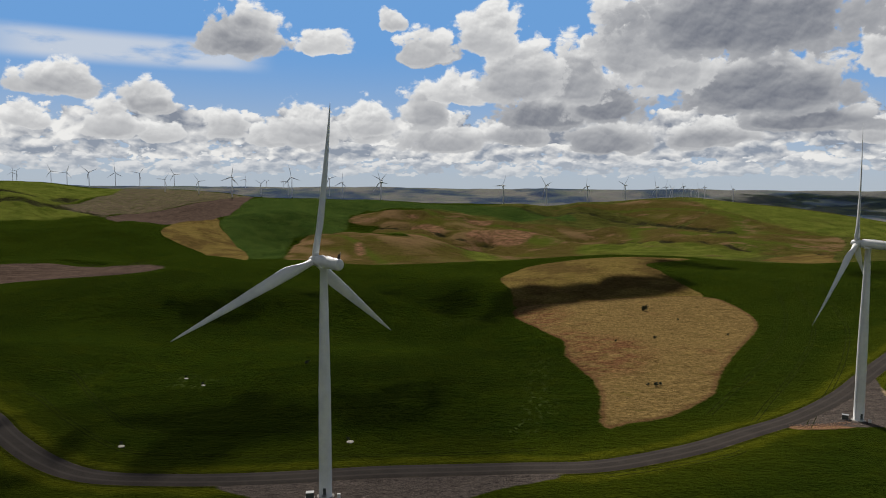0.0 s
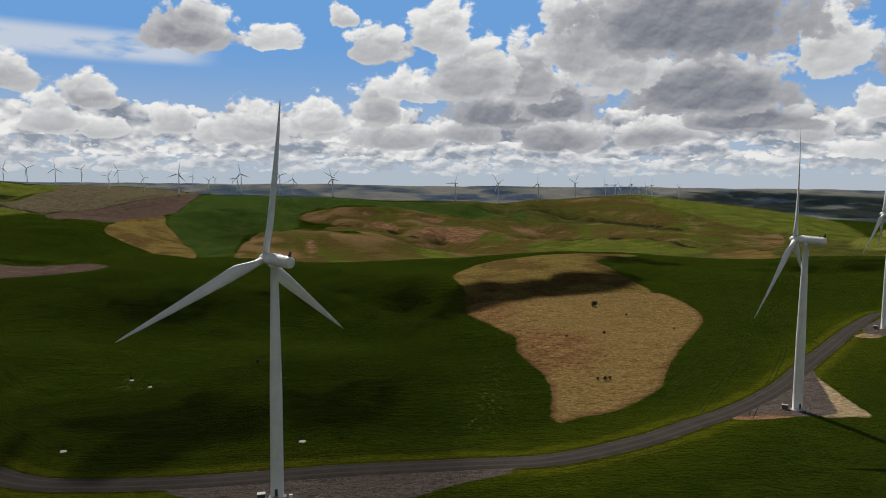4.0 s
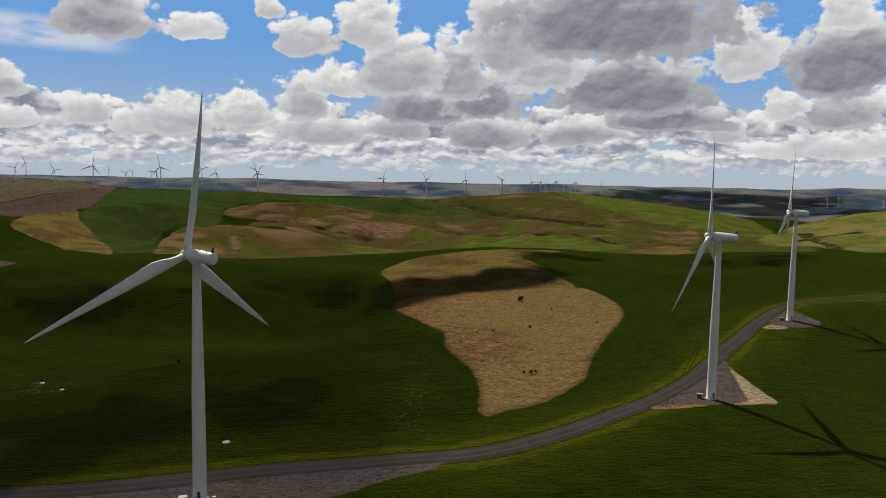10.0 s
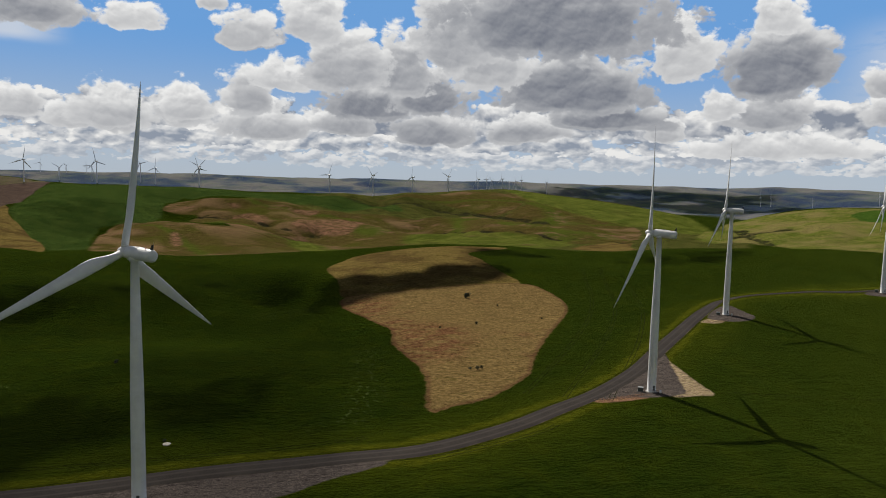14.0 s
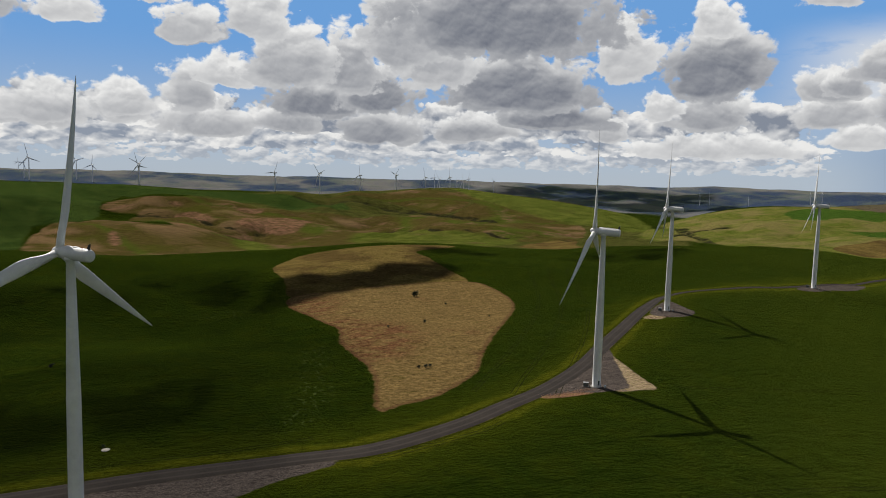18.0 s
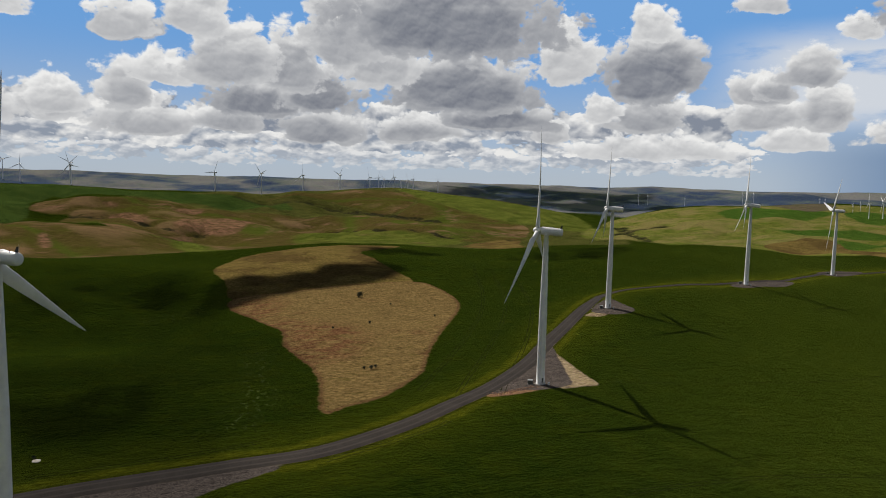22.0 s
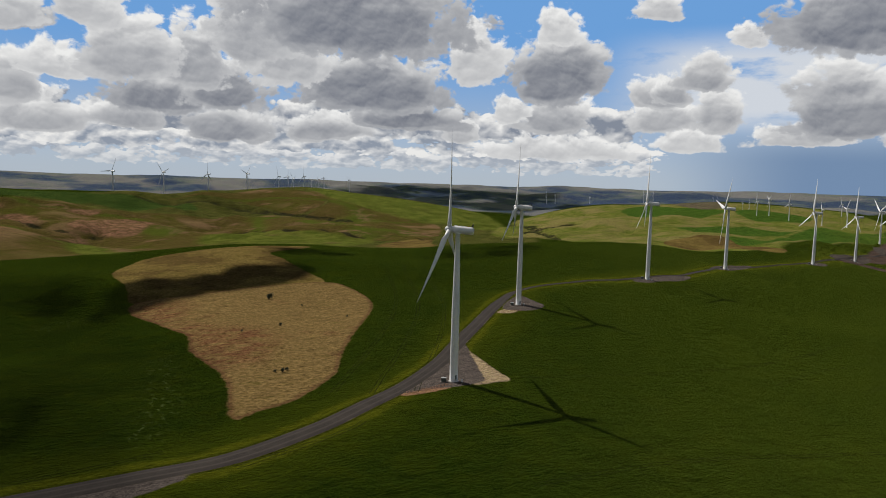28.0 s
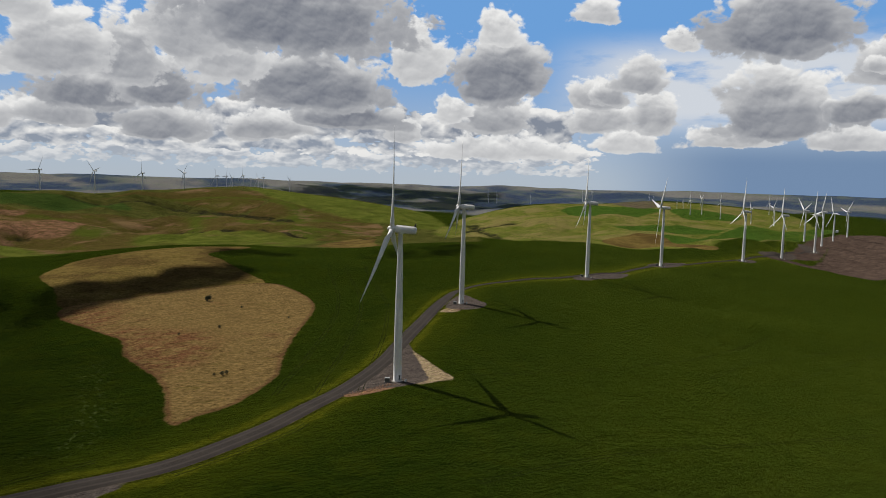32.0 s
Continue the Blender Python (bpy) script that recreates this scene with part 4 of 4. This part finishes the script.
def box(sx, sy, sz, at=(0, 0, 0), bevel=0.0):
    bm = bmesh.new()
    bmesh.ops.create_cube(bm, size=1, matrix=Matrix.Translation(at) @ Matrix.Diagonal((sx, sy, sz, 1)))
    if bevel:
        bmesh.ops.bevel(bm, geom=bm.edges[:], offset=bevel, segments=2, affect="EDGES")
    return bm


def rod(r, length, at=(0, 0, 0), axis="Z", segments=10):
    bm = bmesh.new()
    turn = {"X": pose(0, 0, 0, 0, 90), "Y": pose(0, 0, 0, 90), "Z": Matrix()}[axis]
    bmesh.ops.create_cone(bm, cap_ends=True, segments=segments, radius1=r, radius2=r, depth=length, matrix=Matrix.Translation(at) @ turn)
    return bm


def blade_body():
    """A blade along +z from the hub's axis; chord across x, thickness across y."""
    bm, rings, count = bmesh.new(), [], 18
    for k in range(23):
        s = k / 22
        z = 1.3 + s * 51.5
        grow = min(max((s - 0.03) / 0.16, 0), 1)
        grow = grow * grow * (3 - 2 * grow)
        chord = (2.3 + (4.1 - 2.3) * grow) if s < 0.19 else 4.1 * (1 - (s - 0.19) / 0.81) ** 0.86 + 0.28
        thick = 2.3 + (0.30 * chord - 2.3) * grow if s < 0.19 else chord * (0.30 - 0.14 * s)
        if s > 0.97:
            chord, thick = chord * 0.6, thick * 0.6
        twist, bend = radians(16 * (1 - s) ** 2 * grow + 2), 1.4 * s * s
        ring = []
        for j in range(count):
            a = math.tau * j / count
            x, y = math.cos(a), math.sin(a)
            foil = y * (0.5 - 0.42 * x * grow * (0.5 + 0.5 * x))
            px, py = x * chord / 2 + 0.22 * chord * grow * 0.9, foil * thick
            ring.append(bm.verts.new((px * math.cos(twist) - py * math.sin(twist), px * math.sin(twist) + py * math.cos(twist) + bend, z)))
        rings.append(ring)
    for a, b in zip(rings, rings[1:]):
        for j in range(count):
            bm.faces.new((a[j], a[(j + 1) % count], b[(j + 1) % count], b[j])).smooth = True
    bm.faces.new(rings[0][::-1]), bm.faces.new(rings[-1])
    return bm


ROTOR_YAW = 49.0  # the rotors all face the wind, ahead and to the left of y
HUB = Vector((0, 4.6, 80.0))


def wind_turbine(detail=True):
    t = thing("wind_turbine", "tall white three-bladed wind turbine on a tapered steel tower", "wind turbine", group="wind turbines")
    turn = pose(0, 0, 0, 0, 0, ROTOR_YAW)
    seg = 40 if detail else 16
    profile = [(2.24, -0.6), (2.24, 0.5), (2.2, 0.52)]
    profile += [(2.2 - 0.16 * k / 4, 9.0 * k) for k in range(1, 5)] + [(2.04 - 0.84 * k / 4, 36 + 10.4 * k) for k in range(1, 4)]
    profile += [(1.2, 78.0), (1.38, 78.1), (1.38, 78.5)]
    tower = part("tower", lathe(profile, seg), WHITE, t)
    if detail:
        for top, r in ((18, 2.125), (36, 2.045), (57, 1.615)):
            part("flange", lathe([(r - 0.05, top), (r + 0.03, top + 0.02), (r + 0.03, top + 0.14), (r - 0.05, top + 0.16)], seg, False), WHITE, tower)
        part("door", box(0.95, 0.12, 2.2, (0, 0, 0), 0.03), GREEN_BOX, tower, "grey steel entry door", pose(0, -2.2, 2.5))
        part("door_step", box(1.5, 1.6, 0.12, (0, 0, 0), 0.02), STEEL, tower, "", pose(0, -2.9, 1.3))
        for side in (-0.7, 0.7):
            part("handrail", rod(0.04, 2.1, (side, -3.0, 1.7)), STEEL, tower)
        part("foundation", lathe([(3.0, -0.8), (3.0, 0.1), (2.9, 0.16), (2.2, 0.18)], 40), CONCRETE, t, "round concrete foundation plinth")
    # nacelle: a long drum with rounded ends, along the rotor's axis
    drum = [(0.05, -8.3), (1.35, -8.25), (1.78, -8.0), (1.95, -7.5), (2.0, -5.5), (2.05, 1.2), (1.95, 2.2), (1.75, 2.6), (1.6, 2.65)]
    nacelle = part("nacelle", lathe(drum, 36 if detail else 14), WHITE, t, "", turn @ Matrix.Translation((0, 0, 79.85)) @ pose(0, 0, 0, -86.5))
    nacelle_up = turn @ Matrix.Translation((0, 0, 79.85)) @ pose(0, 0, 0, 3.5)
    part("yaw_collar", lathe([(1.55, 77.6), (1.7, 77.9), (1.7, 78.6), (1.4, 79.2)], 28 if detail else 12), WHITE, t)
    fin = bmesh.new()
    side = [(-0.9, 0), (0.3, 0), (-0.5, 1.7), (-1.0, 1.8)]
    a = [fin.verts.new((-0.16, y - 6.9, z + 1.8)) for y, z in side]
    b = [fin.verts.new((0.16, y - 6.9, z + 1.8)) for y, z in side]
    for k in range(4):
        fin.faces.new((a[k], a[(k + 1) % 4], b[(k + 1) % 4], b[k]))
    fin.faces.new(a[::-1]), fin.faces.new(b)
    bmesh.ops.bevel(fin, geom=fin.edges[:], offset=0.04, segments=1, affect="EDGES")
    part("cooler", fin, DARK, t, "dark cooler on the back of the nacelle", nacelle_up)
    if detail:
        part("wind_mast", rod(0.05, 2.4, (0.5, -7.6, 3.0)), STEEL, t, "thin mast with wind sensor", nacelle_up)
        part("beacon", lathe([(0.16, 0), (0.16, 0.28), (0.08, 0.36)], 12), RED, t, "red warning lamp", nacelle_up @ Matrix.Translation((-0.6, -5.4, 2.0)))
        part("roof_hatch", box(1.2, 1.6, 0.14, (0, 0, 0), 0.04), WHITE, t, "", nacelle_up @ Matrix.Translation((0, -2.2, 2.03)))
    spinner = [(1.5, -1.9), (1.72, -1.5), (1.78, -0.2), (1.6, 0.9), (1.15, 1.8), (0.6, 2.25), (0.05, 2.4)]
    part("rotor_hub", lathe(spinner, 32 if detail else 12), WHITE, t, "", turn @ Matrix.Translation(HUB) @ pose(0, 0, 0, -84.5))
    first = part("blade", blade_body(), BLADE, t)
    for k in range(2):
        other = new("blade", first.data)
        other.parent = t
    set_phase(t, 0)
    return t


def set_phase(t, degrees):
    """Turns the rotor: degrees clockwise as seen from behind."""
    blades = [c for c in t.children if c.name.startswith("blade")]
    for k, c in enumerate(blades):
        c.matrix_basis = pose(0, 0, 0, 0, 0, ROTOR_YAW) @ Matrix.Translation(HUB) @ pose(0, 0, 0, 5.5) @ pose(0, 0, 0, 0, degrees + 120 * k, 0) @ pose(0, 0, 0, -2.5, 0, 8)


def stand(x, y):
    return Matrix.Translation((x, y, float(ground_z(x, y)[0])))


ROW = [(-39.2, 230.5, 7), (188.2, 309.8, -8), (341.1, 462.6, 2), (557.4, 529.5, 5), (788.4, 613.6, -40), (1039.5, 650.1, -3), (1258.2, 709.4, 0), (1507.3, 778.5, -2)]
near_turbine = wind_turbine()
for k, (x, y, phase) in enumerate(ROW):
    t = near_turbine if k == 0 else copy_thing(near_turbine, stand(x, y))
    t.matrix_basis = stand(x, y)
    set_phase(t, phase)
FAR_WEST = [(-1678, 2754, 0.45), (-1623, 2689, 0.47), (-1534, 2764, 0.57), (-1476, 2772, 0.62), (-2151, 4291, 1.13), (-2020, 4354, 1.11), (-1894, 4410, 1.03), (-1700, 4466, 0.97), (-1295, 4622, 0.69), (-1158, 4637, 0.55), (-1057, 4682, 0.61), (-1030, 2614, 0.57), (-911, 2632, 0.60), (-652, 2181, 0.76), (-1067, 4136, 0.86), (-807, 3770, 1.31), (-926, 4216, 1.01), (-688, 4273, 1.32), (-568, 3983, 1.07), (-351, 4022, 1.36)]
FAR_MID = [(-239, 2718, 0.94), (243, 2838, 1.06), (390, 2652, 0.96), (603, 2945, 1.06), (782, 3025, 1.06), (979, 3229, 1.01), (1120, 3534, 1.01), (1174, 3611, 0.97), (1100, 3225, 0.97), (1316, 3735, 0.8), (1380, 3803, 0.9), (1453, 3912, 0.93), (1604, 3896, 0.92), (2511, 3175, 0.63), (2549, 3145, 0.62), (2696, 3020, 0.47)]
FAR_EAST = [(1881, 1365, 0.54), (1921, 1352, 0.59), (1897, 1270, 0.59), (1906, 1175, 0.55), (1926, 1116, 0.66), (2152, 1266, 0.47), (1634, 870, 0.90), (1660, 842, 1.00), (1790, 881, 0.86), (1946, 922, 0.83), (2977, 2890, 0.58), (3075, 2909, 0.59), (3239, 2627, 0.32), (3254, 2608, 0.32), (1939, 1459, 0.26), (1967, 1456, 0.27)]
far_turbine = None
for k, (x, y, size) in enumerate(FAR_WEST + FAR_MID + FAR_EAST):
    m = stand(x, y)
    if far_turbine is None:
        t = far_turbine = wind_turbine(False)
        tagged(t, "distant white three-bladed wind turbine on the skyline", group="distant wind turbines")
    else:
        t = copy_thing(far_turbine, m)
    t.matrix_basis = m @ Matrix.Scale(size, 4)
    set_phase(t, (k * 47) % 120)


# ---- things at the turbine feet and in the fields ----
GREY_PAINT = plain_material("grey_enamel", (0.30, 0.31, 0.31), 0.45)
ROCK = plain_material("basalt_rubble", (0.20, 0.16, 0.135), 0.95, grain=0.6)
WHITE_BOX = plain_material("white_enamel", (0.72, 0.72, 0.70), 0.5)


def transformer(m):
    t = thing("transformer_box", "dark green pad-mounted transformer on a concrete plinth", "transformer", m, "transformers by the towers")
    part("plinth", box(3.2, 2.6, 0.35, (0, 0, 0.1), 0.04), CONCRETE, t, "concrete plinth")
    body = part("body", box(2.6, 1.9, 1.9, (0, 0, 1.2), 0.06), GREEN_BOX, t)
    for k in (-0.64, 0.64):
        d = part("door", box(1.2, 0.06, 1.6, (k, -0.97, 1.15), 0.015), GREEN_BOX, body)
    part("lid", box(2.75, 2.05, 0.12, (0, 0, 2.2), 0.03), GREY_PAINT, body, "grey steel lid")
    for k in range(6):
        part("cooling_fin", box(0.05, 0.35, 1.3, (-1.0 + 0.4 * k, 1.12, 1.2)), GREEN_BOX, body)
    return t


def cabinet(m):
    t = thing("switch_cabinet", "small white steel switch cabinet beside the tower", "cabinet", m, "switch cabinets")
    part("body", box(1.1, 0.7, 1.4, (0, 0, 0.7), 0.03), WHITE_BOX, t)
    part("door", box(0.95, 0.04, 1.2, (0, -0.37, 0.72), 0.01), WHITE_BOX, t)
    part("base", box(1.3, 0.9, 0.2, (0, 0, 0.0), 0.02), CONCRETE, t, "concrete base")
    return t


def stone_mesh(seed):
    rng = random.Random(seed)
    bm = bmesh.new()
    bmesh.ops.create_icosphere(bm, subdivisions=1, radius=1)
    for v in bm.verts:
        v.co *= rng.uniform(0.7, 1.15)
        v.co.z *= 0.65
    return mesh_of("stone", bm, ROCK)


STONES = [stone_mesh(k) for k in range(5)]
rng = random.Random(11)
for k, (x, y, _) in enumerate(ROW):
    away = Vector((x, y, 0)).normalized()
    left = Vector((-away.y, away.x, 0))
    at = Vector((x, y, 0)) + left * 5.2 - away * 1.0
    turned = pose(0, 0, 0, 0, 0, math.degrees(math.atan2(-away.x, away.y)))
    if k == 0:
        first_box = transformer(stand(at.x, at.y) @ turned)
    else:
        copy_thing(first_box, stand(at.x, at.y) @ turned)
    at = Vector((x, y, 0)) - left * 4.4 - away * 2.0
    if k == 0:
        first_cab = cabinet(stand(at.x, at.y) @ turned)
    else:
        copy_thing(first_cab, stand(at.x, at.y) @ turned)
    # loose stones on the pad's edge
    for i in range(26 if k < 3 else 8):
        a, r = rng.uniform(0, math.tau), rng.uniform(7, 13)
        q = Vector((x, y, 0)) + left * (math.cos(a) * r * 1.3) - away * (abs(math.sin(a)) * r * 0.5 + 2.0)
        s = rng.uniform(0.2, 0.55)
        st = tagged(new("stone", STONES[i % 5]), "loose dark basalt stone on the gravel pad", "stone", "stones at the turbine feet")
        st.matrix_basis = stand(q.x, q.y) @ Matrix.Translation((0, 0, s * 0.25)) @ pose(0, 0, 0, 0, 0, rng.uniform(0, 360)) @ Matrix.Scale(s, 4)


def rubble(x0, y0, x1, y1, count, seed):
    """A heap of broken reddish stone along a line, as one mass."""
    rng = random.Random(seed)
    bm = bmesh.new()
    for _ in range(count):
        t, s = rng.random(), rng.uniform(0.12, 0.4)
        x, y = x0 + (x1 - x0) * t + rng.gauss(0, 2.6), y0 + (y1 - y0) * t + rng.gauss(0, 1.6)
        z = float(ground_z(x, y)[0]) + s * 0.2
        made = bmesh.ops.create_cube(bm, size=s, matrix=Matrix.Translation((x, y, z)) @ pose(0, 0, 0, rng.uniform(0, 90), rng.uniform(0, 90), rng.uniform(0, 90)))
    return tagged(new("rubble", mesh_of("rubble", bm, REDSTONE)), "scattered reddish broken stone beside the gravel pad", "rubble", kind="stuff")


REDSTONE = plain_material("red_stone", (0.30, 0.17, 0.105), 0.95)
rubble(158, 303, 182, 306, 260, 3)
rubble(312, 448, 330, 446, 90, 4)

# ---- shrubs in the dry field ----
LEAF = plain_material("dark_leaf", (0.035, 0.045, 0.018), 0.8)
BARK = plain_material("bark", (0.09, 0.065, 0.045), 0.95)


def shrub(x, y, size, seed, lean=0.0):
    rng = random.Random(seed)
    t = thing("shrub", "dark bushy shrub standing alone in the dry field", "shrub", stand(x, y), "shrubs")
    stem = bmesh.new()
    for k in range(5):
        a, tilt = rng.uniform(0, 360), rng.uniform(5, 35)
        bmesh.ops.create_cone(stem, cap_ends=True, segments=6, radius1=0.09 * size, radius2=0.03 * size, depth=1.0 * size,
                              matrix=pose(0, 0, 0, 0, tilt, a) @ Matrix.Translation((0, 0, 0.45 * size)))
    part("stem", stem, BARK, t)
    crown = bmesh.new()
    for _ in range(420):
        v = Vector((rng.gauss(0, 0.42), rng.gauss(0, 0.36), rng.gauss(0.95, 0.36)))
        if v.z < 0.15:
            continue
        v = Vector((v.x + lean * v.z, v.y, v.z)) * size
        s = rng.uniform(0.10, 0.2) * size
        m = Matrix.Translation(v) @ pose(0, 0, 0, rng.uniform(0, 360), rng.uniform(0, 360), rng.uniform(0, 360))
        c = [crown.verts.new(m @ Vector(p)) for p in ((-s, 0, 0), (0, -s * 0.55, 0.1 * s), (s, 0, 0), (0, s * 0.55, 0.1 * s))]
        crown.faces.new(c)
    part("crown", crown, LEAF, t, "dark green crown of small leaves")
    return t


shrub(172, 594, 2.9, 1, 0.25)
shrub(150, 489, 1.2, 2)
shrub(115, 370, 1.3, 3)
shrub(118, 372, 1.0, 4)
shrub(111, 371, 0.9, 5)
shrub(120, 479, 0.9, 6)
shrub(190, 560, 0.8, 7)
shrub(208, 505, 0.8, 8)
shrub(-80, 406, 1.3, 9, 0.6)

# bare stony outcrop in the wheat, pale stone with dark growth behind it
PALE_ROCK = plain_material("pale_rock", (0.55, 0.50, 0.42), 0.9)
for x, y, s in ((-37.2, 279, 1.5), (-143, 386, 1.2), (-128, 370, 1.1), (-129.5, 276.5, 1.4)):
    rock = bmesh.new()
    bmesh.ops.create_icosphere(rock, subdivisions=2, radius=1)
    r2 = random.Random(int(x))
    for v in rock.verts:
        v.co *= r2.uniform(0.8, 1.15)
        v.co.z *= 0.32
    ob = tagged(new("boulder", mesh_of("boulder", rock, PALE_ROCK)), "pale flat boulder lying in the green wheat", "boulder", "boulders in the wheat")
    ob.matrix_basis = stand(x, y) @ Matrix.Translation((0, 0, 0.12)) @ Matrix.Scale(s, 4)
    shrub(x - 1.2, y + 2.4, 0.8, int(abs(x) + 20))

# long white trailer at the far end of the row
tr = thing("trailer", "long white box trailer parked by the ploughed field", "trailer", stand(2050, 1000) @ pose(0, 0, 0, 0, 0, 20))
part("body", box(26, 5, 6.0, (0, 0, 4.2), 0.2), WHITE_BOX, tr)
for k in (-9, -6.5, 8):
    part("wheel", rod(0.8, 4.4, (k, 0, 0.8), "Y", 16), DARK, tr)
